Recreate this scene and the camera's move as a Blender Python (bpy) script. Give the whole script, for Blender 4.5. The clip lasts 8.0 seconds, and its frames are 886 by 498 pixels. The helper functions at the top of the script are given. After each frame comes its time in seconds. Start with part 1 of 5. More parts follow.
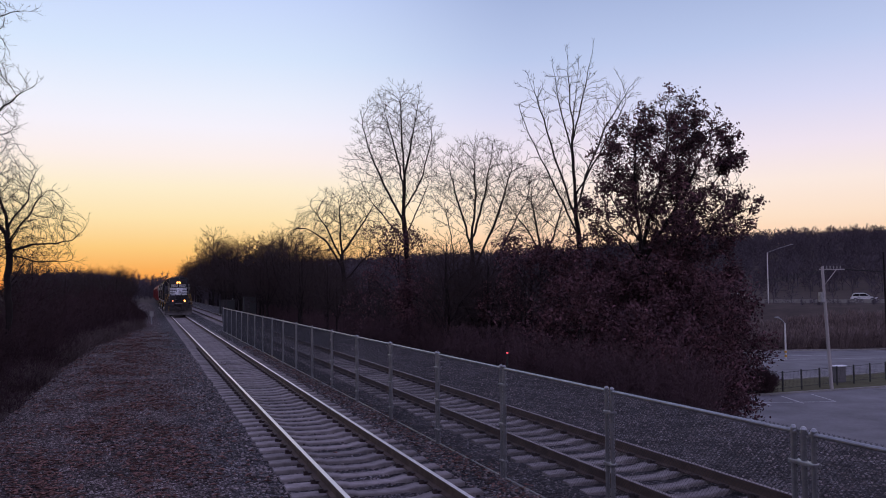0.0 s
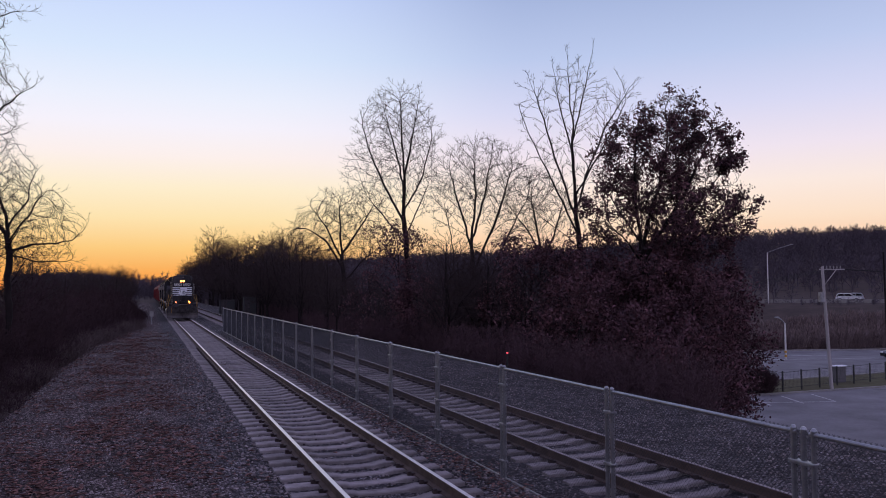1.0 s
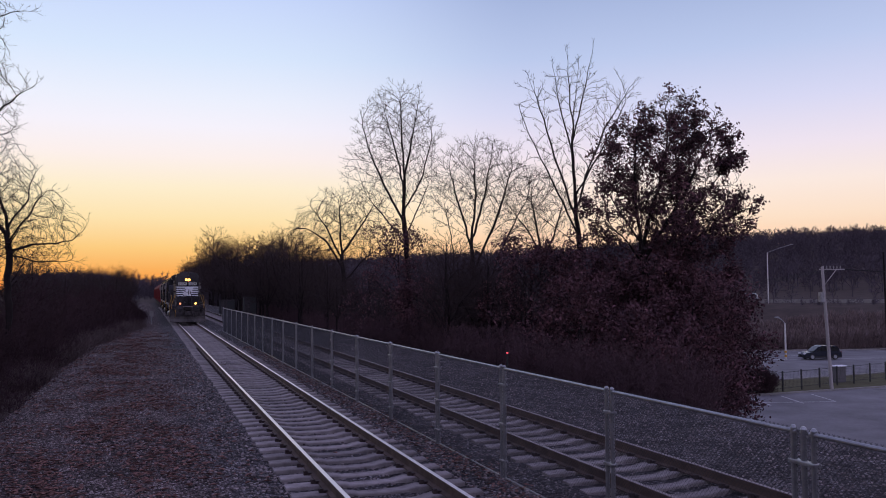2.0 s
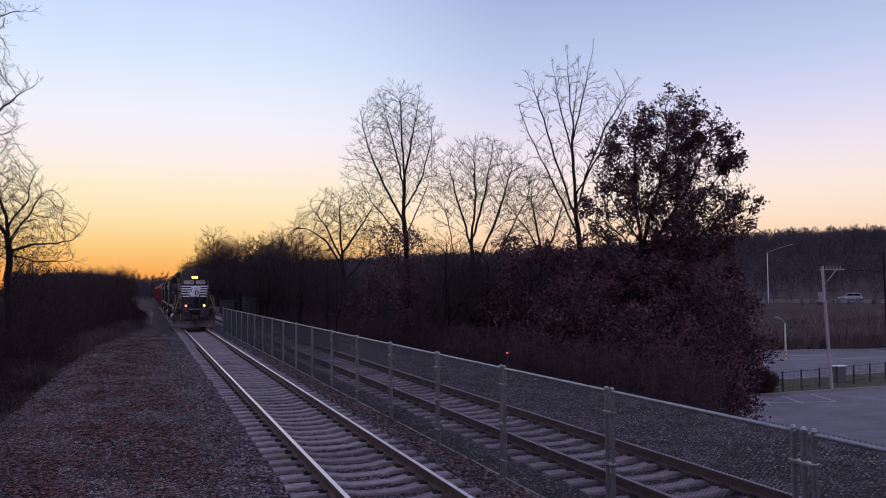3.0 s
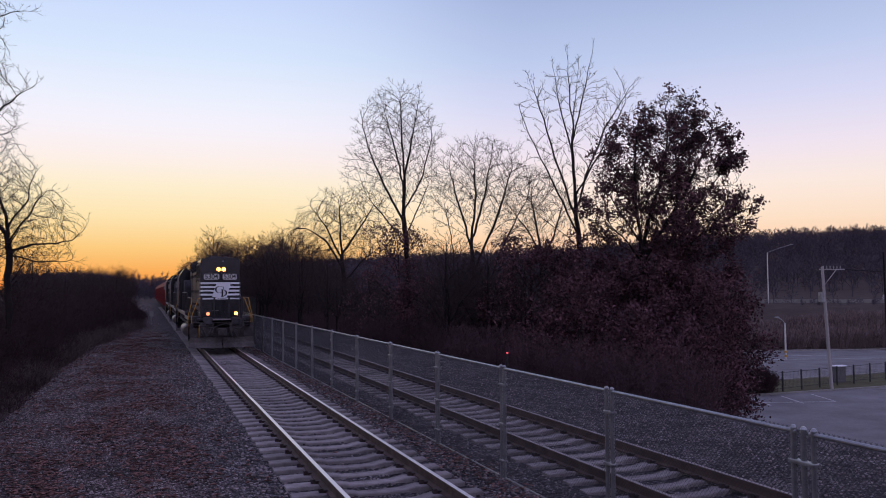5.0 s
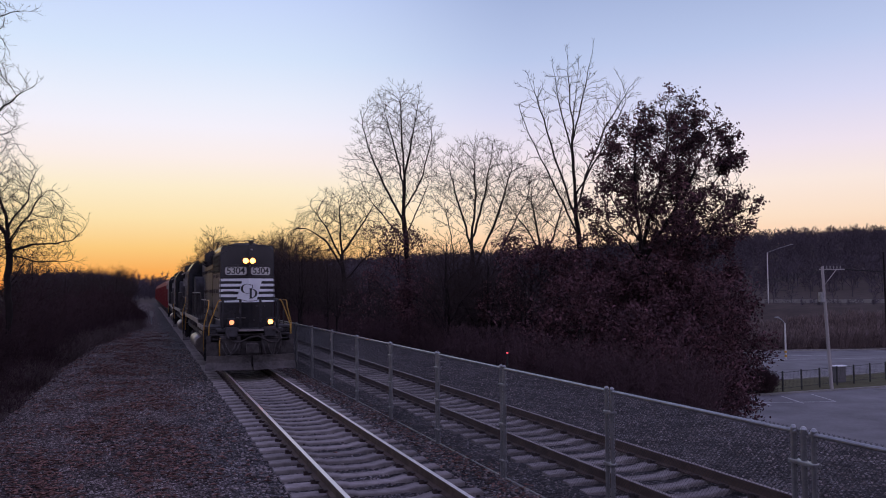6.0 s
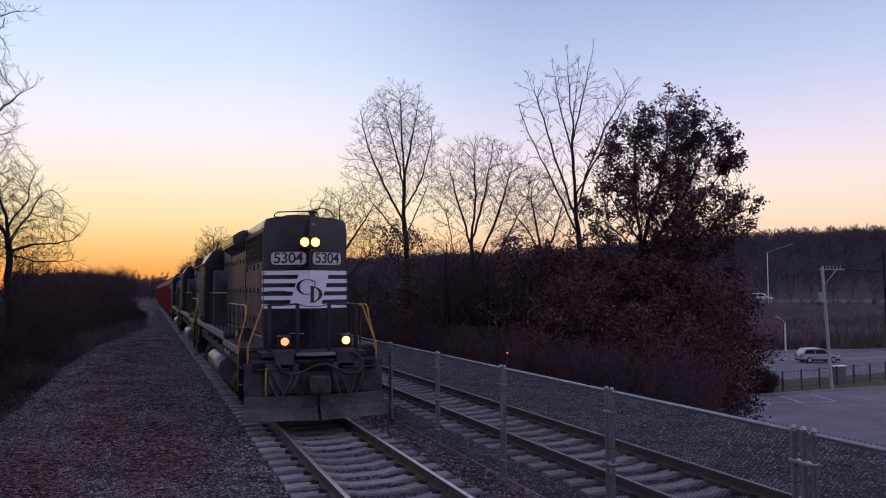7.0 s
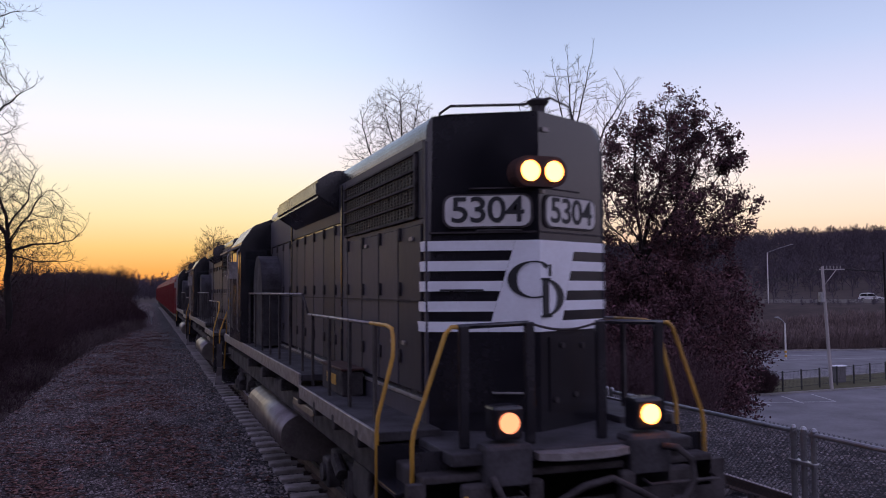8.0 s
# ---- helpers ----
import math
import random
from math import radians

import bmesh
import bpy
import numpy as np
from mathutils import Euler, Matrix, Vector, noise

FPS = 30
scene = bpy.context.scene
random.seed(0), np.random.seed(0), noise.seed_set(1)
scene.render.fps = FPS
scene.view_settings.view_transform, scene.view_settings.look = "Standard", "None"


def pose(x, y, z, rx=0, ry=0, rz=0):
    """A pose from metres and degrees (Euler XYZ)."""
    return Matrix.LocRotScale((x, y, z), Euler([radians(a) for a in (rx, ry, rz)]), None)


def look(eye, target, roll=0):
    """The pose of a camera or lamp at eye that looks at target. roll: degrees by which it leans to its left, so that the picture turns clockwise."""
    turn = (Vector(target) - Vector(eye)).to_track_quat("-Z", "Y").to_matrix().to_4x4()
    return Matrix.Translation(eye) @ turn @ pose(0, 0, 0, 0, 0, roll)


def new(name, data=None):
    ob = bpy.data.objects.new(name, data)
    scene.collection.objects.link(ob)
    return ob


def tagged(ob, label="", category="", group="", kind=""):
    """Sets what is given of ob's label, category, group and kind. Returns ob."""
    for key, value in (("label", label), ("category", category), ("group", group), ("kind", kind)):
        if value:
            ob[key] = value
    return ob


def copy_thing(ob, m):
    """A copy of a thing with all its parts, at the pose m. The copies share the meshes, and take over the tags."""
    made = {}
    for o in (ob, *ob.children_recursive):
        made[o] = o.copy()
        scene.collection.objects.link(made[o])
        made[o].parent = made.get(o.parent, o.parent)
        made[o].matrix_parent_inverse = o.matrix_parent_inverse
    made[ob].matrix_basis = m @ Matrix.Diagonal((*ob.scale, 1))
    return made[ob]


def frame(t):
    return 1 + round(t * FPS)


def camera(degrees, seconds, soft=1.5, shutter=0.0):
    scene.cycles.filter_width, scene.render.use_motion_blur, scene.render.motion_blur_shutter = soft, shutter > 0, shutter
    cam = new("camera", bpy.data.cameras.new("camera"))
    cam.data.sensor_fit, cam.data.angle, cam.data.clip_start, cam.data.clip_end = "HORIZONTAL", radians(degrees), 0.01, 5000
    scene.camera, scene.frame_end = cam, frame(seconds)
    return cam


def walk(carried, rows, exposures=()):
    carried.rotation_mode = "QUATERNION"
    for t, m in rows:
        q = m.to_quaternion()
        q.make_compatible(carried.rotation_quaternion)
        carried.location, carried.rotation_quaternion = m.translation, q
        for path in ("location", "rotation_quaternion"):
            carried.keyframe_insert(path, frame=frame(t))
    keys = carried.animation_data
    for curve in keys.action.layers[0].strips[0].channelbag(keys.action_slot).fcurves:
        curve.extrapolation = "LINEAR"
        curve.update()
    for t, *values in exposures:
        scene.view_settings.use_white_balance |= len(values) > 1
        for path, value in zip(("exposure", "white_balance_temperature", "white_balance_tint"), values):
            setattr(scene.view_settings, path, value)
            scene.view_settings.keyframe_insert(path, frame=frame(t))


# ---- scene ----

# ---------------------------------------------------------------- camera
cam = camera(56.5, 8.0, soft=1.0, shutter=0.15)
EYE = (0.0, 0.0, 2.704)
VIEW = look(EYE, (33.675, 94.029, 7.653), -0.4)
walk(cam, [(0.0, VIEW), (8.0, VIEW)], exposures=[(0.0, 0.0), (5.0, 0.0), (6.4, -0.02), (7.2, 0.05), (8.0, 0.12)])


# ---------------------------------------------------------------- sky and light
def lin(r, g, b):
    """Linear colour from 8-bit display values."""
    out = []
    for c in (r, g, b):
        c /= 255
        out.append(c / 12.92 if c <= 0.04045 else ((c + 0.055) / 1.055) ** 2.4)
    return (*out, 1.0)


def ramp(nodes, stops):
    node = nodes.new("ShaderNodeValToRGB")
    e = node.color_ramp.elements
    while len(e) < len(stops):
        e.new(0.5)
    for el, (p, c) in zip(e, stops):
        el.position, el.color = p, c
    return node


def dusk_world():
    """A clear sky just after sunset: orange low down towards the end of the line, pink and blue above and behind."""
    w = bpy.data.worlds.new("dusk_sky")
    scene.world = w
    w.use_nodes = True
    nd, ln = w.node_tree.nodes, w.node_tree.links
    nd.clear()
    out, bg = nd.new("ShaderNodeOutputWorld"), nd.new("ShaderNodeBackground")
    co, sep = nd.new("ShaderNodeTexCoord"), nd.new("ShaderNodeSeparateXYZ")
    ln.new(co.outputs["Generated"], sep.inputs[0])
    warm = ramp(nd, [(0.0, lin(240, 138, 54)), (0.022, lin(251, 172, 88)), (0.05, lin(253, 204, 128)), (0.085, lin(254, 228, 176)), (0.12, lin(254, 238, 206)),
                     (0.155, lin(253, 240, 236)), (0.19, lin(246, 242, 252)), (0.22, lin(236, 240, 254)), (0.27, lin(216, 231, 254)), (0.34, lin(198, 214, 252)), (0.6, lin(168, 168, 216)), (1.0, lin(156, 153, 214))])
    side = ramp(nd, [(0.0, lin(250, 178, 124)), (0.04, lin(252, 200, 158)), (0.08, lin(254, 226, 200)), (0.12, lin(252, 234, 224)),
                     (0.16, lin(240, 228, 240)), (0.21, lin(216, 217, 244)), (0.27, lin(188, 202, 237)), (0.34, lin(165, 181, 221)), (0.6, lin(156, 154, 208)), (1.0, lin(156, 153, 214))])
    back = ramp(nd, [(0.0, lin(110, 106, 150)), (0.1, lin(208, 194, 230)), (0.2, lin(230, 221, 254)), (0.4, lin(208, 206, 252)), (1.0, lin(156, 153, 214))])
    for r in (warm, side, back):
        ln.new(sep.outputs["Z"], r.inputs[0])
    flat, dot = nd.new("ShaderNodeVectorMath"), nd.new("ShaderNodeVectorMath")
    flat.operation, dot.operation = "MULTIPLY", "DOT_PRODUCT"
    flat.inputs[1].default_value = (1, 1, 0)
    norm = nd.new("ShaderNodeVectorMath")
    norm.operation = "NORMALIZE"
    ln.new(co.outputs["Generated"], flat.inputs[0])
    ln.new(flat.outputs[0], norm.inputs[0])
    ln.new(norm.outputs[0], dot.inputs[0])
    dot.inputs[1].default_value = (-0.1, 0.995, 0)
    m1, m2 = nd.new("ShaderNodeMapRange"), nd.new("ShaderNodeMapRange")
    m1.inputs[1].default_value, m1.inputs[2].default_value = 0.85, 0.99
    m2.inputs[1].default_value, m2.inputs[2].default_value = -0.6, 0.75
    m1.interpolation_type = m2.interpolation_type = "SMOOTHSTEP"
    x1, x2 = nd.new("ShaderNodeMixRGB"), nd.new("ShaderNodeMixRGB")
    for m, x, a, b in ((m1, x1, side.outputs[0], warm.outputs[0]), (m2, x2, back.outputs[0], x1.outputs[0])):
        ln.new(dot.outputs["Value"], m.inputs[0])
        ln.new(m.outputs[0], x.inputs[0])
        ln.new(a, x.inputs[1])
        ln.new(b, x.inputs[2])
    ln.new(x2.outputs[0], bg.inputs[0])
    bg.inputs[1].default_value = 1.0
    ln.new(bg.outputs[0], out.inputs[0])


dusk_world()


# ---------------------------------------------------------------- materials
def material(name, colour, rough=0.7, metal=0.0, colour2=None, scale=6.0, fine=60.0, bump=0.15, emit=0.0, island=0.0, spec=0.5, per_object=0.0, stretch=(1, 1, 1)):
    """A paint or surface with stains at one scale, grain at another, and fine relief."""
    m = bpy.data.materials.new(name)
    m.use_nodes = True
    nd, ln = m.node_tree.nodes, m.node_tree.links
    b = nd["Principled BSDF"]
    b.inputs["Roughness"].default_value, b.inputs["Metallic"].default_value = rough, metal
    b.inputs["Specular IOR Level"].default_value = spec
    c1 = (*colour, 1.0)
    c2 = (*(colour2 or tuple(c * 0.6 for c in colour)), 1.0)
    if emit:
        b.inputs["Base Color"].default_value = c1
        b.inputs["Emission Color"].default_value = c1
        b.inputs["Emission Strength"].default_value = emit
        return m
    co, mp = nd.new("ShaderNodeTexCoord"), nd.new("ShaderNodeMapping")
    mp.inputs["Scale"].default_value = stretch
    ln.new(co.outputs["Object"], mp.inputs[0])
    n1, n2 = nd.new("ShaderNodeTexNoise"), nd.new("ShaderNodeTexNoise")
    n1.inputs["Scale"].default_value, n2.inputs["Scale"].default_value = scale, fine
    n1.inputs["Detail"].default_value, n2.inputs["Detail"].default_value = 5, 3
    for n in (n1, n2):
        ln.new(mp.outputs[0], n.inputs["Vector"])
    add = nd.new("ShaderNodeMath")
    add.operation = "MULTIPLY_ADD"
    add.inputs[1].default_value = 0.45
    ln.new(n2.outputs["Fac"], add.inputs[0])
    ln.new(n1.outputs["Fac"], add.inputs[2])
    rg = nd.new("ShaderNodeMapRange")
    rg.inputs[1].default_value, rg.inputs[2].default_value = 0.45, 1.0
    ln.new(add.outputs[0], rg.inputs[0])
    mix = nd.new("ShaderNodeMixRGB")
    mix.inputs[1].default_value, mix.inputs[2].default_value = c1, c2
    ln.new(rg.outputs[0], mix.inputs[0])
    last = mix.outputs[0]
    if island or per_object:
        src = nd.new("ShaderNodeNewGeometry").outputs["Random Per Island"] if island else nd.new("ShaderNodeObjectInfo").outputs["Random"]
        hsv, r2 = nd.new("ShaderNodeHueSaturation"), nd.new("ShaderNodeMapRange")
        k = island or per_object
        r2.inputs[3].default_value, r2.inputs[4].default_value = 1 - k, 1 + k
        ln.new(src, r2.inputs[0])
        ln.new(r2.outputs[0], hsv.inputs["Value"])
        ln.new(last, hsv.inputs["Color"])
        last = hsv.outputs[0]
    ln.new(last, b.inputs["Base Color"])
    if bump:
        bp = nd.new("ShaderNodeBump")
        bp.inputs["Strength"].default_value, bp.inputs["Distance"].default_value = bump, 0.02
        ln.new(add.outputs[0], bp.inputs["Height"])
        ln.new(bp.outputs[0], b.inputs["Normal"])
        rr = nd.new("ShaderNodeMapRange")
        rr.inputs[3].default_value, rr.inputs[4].default_value = max(0.02, rough - 0.12), min(1, rough + 0.15)
        ln.new(n1.outputs["Fac"], rr.inputs[0])
        ln.new(rr.outputs[0], b.inputs["Roughness"])
    return m


M = dict(
    ground=material("dry_earth", (0.085, 0.06, 0.05), 0.95, colour2=(0.04, 0.032, 0.027), scale=0.35, fine=6, bump=0.5, spec=0.1),
    ballast=material("ballast_bed", (0.125, 0.105, 0.10), 0.95, colour2=(0.04, 0.033, 0.032), scale=2.0, fine=26, bump=1.0, spec=0.15),
    stone=material("crushed_stone", (0.25, 0.215, 0.205), 0.85, colour2=(0.11, 0.09, 0.085), scale=9, fine=60, bump=0.3, island=0.8, spec=0.25),
    leaf_litter=material("dead_leaf", (0.225, 0.128, 0.103), 0.9, colour2=(0.11, 0.056, 0.048), scale=20, bump=0.2, island=0.6, spec=0.15),
    concrete=material("weathered_concrete", (0.32, 0.288, 0.275), 0.9, colour2=(0.15, 0.132, 0.124), scale=5, fine=70, bump=0.3, per_object=0.22, spec=0.2),
    rail_side=material("rusty_steel", (0.13, 0.085, 0.065), 0.75, 0.3, colour2=(0.06, 0.04, 0.035), scale=4, fine=50, bump=0.3),
    rail_top=material("polished_rail_steel", (0.78, 0.73, 0.72), 0.36, 1.0, colour2=(0.68, 0.63, 0.62), scale=3, fine=40, bump=0.0, stretch=(8, 0.2, 8)),
    rail_dull=material("dull_rail_steel", (0.34, 0.30, 0.29), 0.5, 0.7, colour2=(0.2, 0.165, 0.15), scale=3, fine=40, bump=0.0, stretch=(8, 0.2, 8)),
    clip=material("rail_clip_steel", (0.07, 0.05, 0.045), 0.7, 0.4, scale=30, bump=0.2),
    galv=material("galvanized_steel", (0.40, 0.41, 0.42), 0.34, 0.8, colour2=(0.22, 0.225, 0.235), scale=6, fine=60, bump=0.08),
    wire=material("galvanized_wire", (0.055, 0.056, 0.058), 0.8, 0.0, scale=10, bump=0.0, spec=0.15),
    bark=material("dark_bark", (0.030, 0.023, 0.023), 0.95, colour2=(0.014, 0.011, 0.011), scale=4, fine=25, bump=0.6, spec=0.1, stretch=(1, 1, 0.3)),
    twig=material("bare_twig", (0.06, 0.044, 0.042), 0.9, colour2=(0.034, 0.025, 0.025), scale=2, fine=10, bump=0.0, spec=0.1),
    oak_leaf=material("dry_oak_leaf", (0.125, 0.056, 0.064), 0.8, colour2=(0.04, 0.019, 0.023), scale=1.0, fine=8, bump=0.0, island=0.7, spec=0.3),
    brush=material("winter_brush", (0.068, 0.042, 0.044), 0.95, colour2=(0.032, 0.02, 0.022), scale=0.4, fine=3, bump=0.0, spec=0.05),
    thicket=material("purple_brown_twigs", (0.10, 0.062, 0.068), 0.95, colour2=(0.045, 0.028, 0.031), scale=0.4, fine=3, bump=0.0, spec=0.05),
    door=material("dusty_hood_door_paint", (0.030, 0.029, 0.038), 0.5, colour2=(0.066, 0.060, 0.072), scale=0.9, fine=16, bump=0.05, per_object=0.25, stretch=(1, 1, 0.45), spec=0.22),
    dry_grass=material("dry_winter_grass", (0.12, 0.09, 0.086), 0.95, colour2=(0.07, 0.052, 0.05), scale=0.6, fine=5, bump=0.0, spec=0.05),
    reed=material("dry_reed", (0.20, 0.152, 0.142), 0.9, colour2=(0.12, 0.088, 0.085), scale=0.3, fine=2, bump=0.0, island=0.3, spec=0.1),
    # bluish-grey distance haze is put into this wood's own colour
    far_wood=material("hazy_winter_wood", (0.10, 0.083, 0.10), 0.95, colour2=(0.06, 0.05, 0.06), scale=0.02, fine=0.2, bump=0.0, spec=0.05),
    asphalt=material("lot_asphalt", (0.19, 0.185, 0.19), 0.8, colour2=(0.105, 0.10, 0.10), scale=0.35, fine=5, bump=0.1, spec=0.3),
    line=material("road_paint", (0.6, 0.6, 0.58), 0.7, colour2=(0.4, 0.4, 0.39), scale=3, fine=20, bump=0.1),
    kerb=material("kerb_concrete", (0.30, 0.285, 0.265), 0.9, scale=2, fine=20, bump=0.2),
    grass=material("winter_grass", (0.10, 0.10, 0.05), 0.95, colour2=(0.07, 0.06, 0.035), scale=0.8, fine=12, bump=0.5, spec=0.1),
    pole=material("grey_pole_wood", (0.46, 0.43, 0.41), 0.9, colour2=(0.28, 0.255, 0.24), scale=2, fine=20, bump=0.3, stretch=(1, 1, 0.1)),
    cable=material("black_cable", (0.03, 0.03, 0.03), 0.6, scale=4, bump=0.0),
    black=material("black_locomotive_paint", (0.007, 0.007, 0.0095), 0.22, colour2=(0.022, 0.020, 0.024), scale=1.3, fine=22, bump=0.03, spec=0.6),
    dusty=material("dusty_black_paint", (0.075, 0.070, 0.076), 0.75, colour2=(0.018, 0.016, 0.016), scale=3, fine=30, bump=0.1, spec=0.25),
    under=material("grimy_undercarriage", (0.09, 0.08, 0.08), 0.85, colour2=(0.018, 0.0145, 0.0135), scale=4, fine=40, bump=0.3, spec=0.25),
    white=material("white_stripe_paint", (0.80, 0.82, 0.86), 0.5, colour2=(0.66, 0.66, 0.68), scale=2.5, fine=30, bump=0.03),
    board=material("number_board_white", (0.62, 0.6, 0.57), 0.5, colour2=(0.5, 0.48, 0.45), scale=5, bump=0.02),
    ink=material("black_lettering", (0.015, 0.015, 0.017), 0.6, scale=5, bump=0.02),
    yellow=material("yellow_handrail_paint", (0.55, 0.30, 0.035), 0.5, colour2=(0.35, 0.19, 0.03), scale=8, fine=60, bump=0.08),
    primer=material("dull_red_primer", (0.075, 0.032, 0.024), 0.6, colour2=(0.03, 0.016, 0.014), scale=5, fine=40, bump=0.05, spec=0.3),
    rail_grey=material("worn_handrail_steel", (0.35, 0.33, 0.32), 0.45, 0.5, colour2=(0.15, 0.13, 0.12), scale=10, bump=0.05),
    grille=material("radiator_grille_steel", (0.03, 0.028, 0.027), 0.6, 0.3, scale=10, bump=0.1),
    tank=material("silver_dusty_tank", (0.26, 0.235, 0.22), 0.36, 0.6, colour2=(0.12, 0.1, 0.09), scale=3, fine=30, bump=0.05),
    plow=material("dusty_plow_paint", (0.13, 0.112, 0.105), 0.8, colour2=(0.018, 0.015, 0.014), scale=1.5, fine=14, bump=0.15),
    red=material("red_freight_car_paint", (0.19, 0.020, 0.022), 0.65, colour2=(0.11, 0.016, 0.016), scale=1.2, fine=20, bump=0.08, spec=0.25),
    lamp=material("lit_headlight", (1.0, 0.28, 0.05), emit=12.0),
    lamp_dim=material("lit_ditch_light", (1.0, 0.30, 0.13), emit=1.7),
    glass=material("dark_window_glass", (0.02, 0.022, 0.025), 0.08, 0.0, scale=2, bump=0.0, spec=0.8),
    car_silver=material("silver_car_paint", (0.5, 0.52, 0.55), 0.3, 0.6, scale=2, bump=0.0),
    car_dark=material("dark_blue_car_paint", (0.03, 0.035, 0.05), 0.25, 0.4, scale=2, bump=0.0),
    car_white=material("white_car_paint", (0.75, 0.75, 0.74), 0.3, scale=2, bump=0.0),
    tyre=material("tyre_rubber", (0.02, 0.02, 0.02), 0.85, scale=20, bump=0.1),
    sodium=material("lit_orange_lamp", (1.0, 0.45, 0.15), emit=4.0),
    sign_red=material("lit_red_signal", (1.0, 0.08, 0.1), emit=1.3),
)


def ballast_material():
    """Crushed stone a few centimetres across: fresh grey by the ties, brown with leaf dust on the shoulder."""
    m = bpy.data.materials.new("ballast_bed")
    m.use_nodes = True
    nd, ln = m.node_tree.nodes, m.node_tree.links
    b = nd["Principled BSDF"]
    b.inputs["Roughness"].default_value, b.inputs["Specular IOR Level"].default_value = 0.92, 0.2
    co, sep = nd.new("ShaderNodeTexCoord"), nd.new("ShaderNodeSeparateXYZ")
    vo, no, big = nd.new("ShaderNodeTexVoronoi"), nd.new("ShaderNodeTexNoise"), nd.new("ShaderNodeTexNoise")
    vo.inputs["Scale"].default_value, no.inputs["Scale"].default_value, big.inputs["Scale"].default_value = 25, 90, 0.7
    for n in (vo, no, big):
        ln.new(co.outputs["Object"], n.inputs["Vector"])
    ln.new(co.outputs["Object"], sep.inputs[0])
    edge = nd.new("ShaderNodeMath")
    edge.operation = "MULTIPLY_ADD"
    edge.inputs[1].default_value = 1.7
    ln.new(big.outputs["Fac"], edge.inputs[0])
    ln.new(sep.outputs["X"], edge.inputs[2])
    zone = nd.new("ShaderNodeMapRange")
    zone.inputs[1].default_value, zone.inputs[2].default_value = 1.5, 2.25
    ln.new(edge.outputs[0], zone.inputs[0])
    tone = nd.new("ShaderNodeSeparateColor")
    ln.new(vo.outputs["Color"], tone.inputs[0])
    old = ramp(nd, [(0.0, (0.03, 0.021, 0.02, 1)), (0.45, (0.092, 0.060, 0.058, 1)), (0.8, (0.20, 0.14, 0.133, 1)), (1.0, (0.46, 0.39, 0.37, 1))])
    fresh = ramp(nd, [(0.0, (0.022, 0.02, 0.022, 1)), (0.5, (0.075, 0.068, 0.07, 1)), (0.85, (0.16, 0.145, 0.145, 1)), (1.0, (0.36, 0.34, 0.34, 1))])
    for r in (old, fresh):
        ln.new(tone.outputs[0], r.inputs[0])
    mx, dk = nd.new("ShaderNodeMixRGB"), nd.new("ShaderNodeMixRGB")
    ln.new(zone.outputs[0], mx.inputs[0])
    ln.new(old.outputs[0], mx.inputs[1])
    ln.new(fresh.outputs[0], mx.inputs[2])
    # crevice shade between the stones, mixed into the colour as near-black
    gap_shade = nd.new("ShaderNodeMapRange")
    gap_shade.inputs[1].default_value, gap_shade.inputs[2].default_value = 0.35, 0.75
    ln.new(vo.outputs["Distance"], gap_shade.inputs[0])
    ln.new(gap_shade.outputs[0], dk.inputs[0])
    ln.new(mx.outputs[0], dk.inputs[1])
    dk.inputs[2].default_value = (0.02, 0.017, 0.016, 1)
    patch_n, patch_r = nd.new("ShaderNodeTexNoise"), nd.new("ShaderNodeMapRange")
    patch_n.inputs["Scale"].default_value, patch_n.inputs["Detail"].default_value = 1.6, 6
    ln.new(co.outputs["Object"], patch_n.inputs["Vector"])
    patch_r.inputs[1].default_value, patch_r.inputs[2].default_value = 0.32, 0.68
    patch_r.inputs[3].default_value, patch_r.inputs[4].default_value = 0.5, 1.45
    ln.new(patch_n.outputs["Fac"], patch_r.inputs[0])
    tint = nd.new("ShaderNodeHueSaturation")
    ln.new(patch_r.outputs[0], tint.inputs["Value"])
    ln.new(dk.outputs[0], tint.inputs["Color"])
    ln.new(tint.outputs[0], b.inputs["Base Color"])
    hgt = nd.new("ShaderNodeMath")
    hgt.operation = "MULTIPLY_ADD"
    hgt.inputs[1].default_value = -1.0
    ln.new(vo.outputs["Distance"], hgt.inputs[0])
    ln.new(tone.outputs[1], hgt.inputs[2])
    bp = nd.new("ShaderNodeBump")
    bp.inputs["Strength"].default_value, bp.inputs["Distance"].default_value = 0.9, 0.03
    ln.new(hgt.outputs[0], bp.inputs["Height"])
    ln.new(bp.outputs[0], b.inputs["Normal"])
    return m


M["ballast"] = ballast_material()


# ---------------------------------------------------------------- mesh helpers
def part(name, bm, mat, parent=None, label="", smooth=False):
    """Links a bmesh as one mesh object under a thing or a part."""
    me = bpy.data.meshes.new(name)
    if smooth:
        for f in bm.faces:
            f.smooth = True
    bm.to_mesh(me)
    bm.free()
    me.materials.append(M[mat])
    ob = new(name, me)
    ob.parent = parent
    return tagged(ob, label)


def mesh_part(name, verts, faces, mat, parent=None, label="", smooth=False):
    me = bpy.data.meshes.new(name)
    me.from_pydata(verts, [], faces)
    if smooth:
        me.polygons.foreach_set("use_smooth", [True] * len(me.polygons))
    me.materials.append(M[mat])
    ob = new(name, me)
    ob.parent = parent
    return tagged(ob, label)


def thing(name, label, category, group="", kind="", at=None):
    ob = new(name)
    ob.empty_display_size = 0.2
    if at is not None:
        ob.matrix_basis = at
    return tagged(ob, label, category, group, kind)


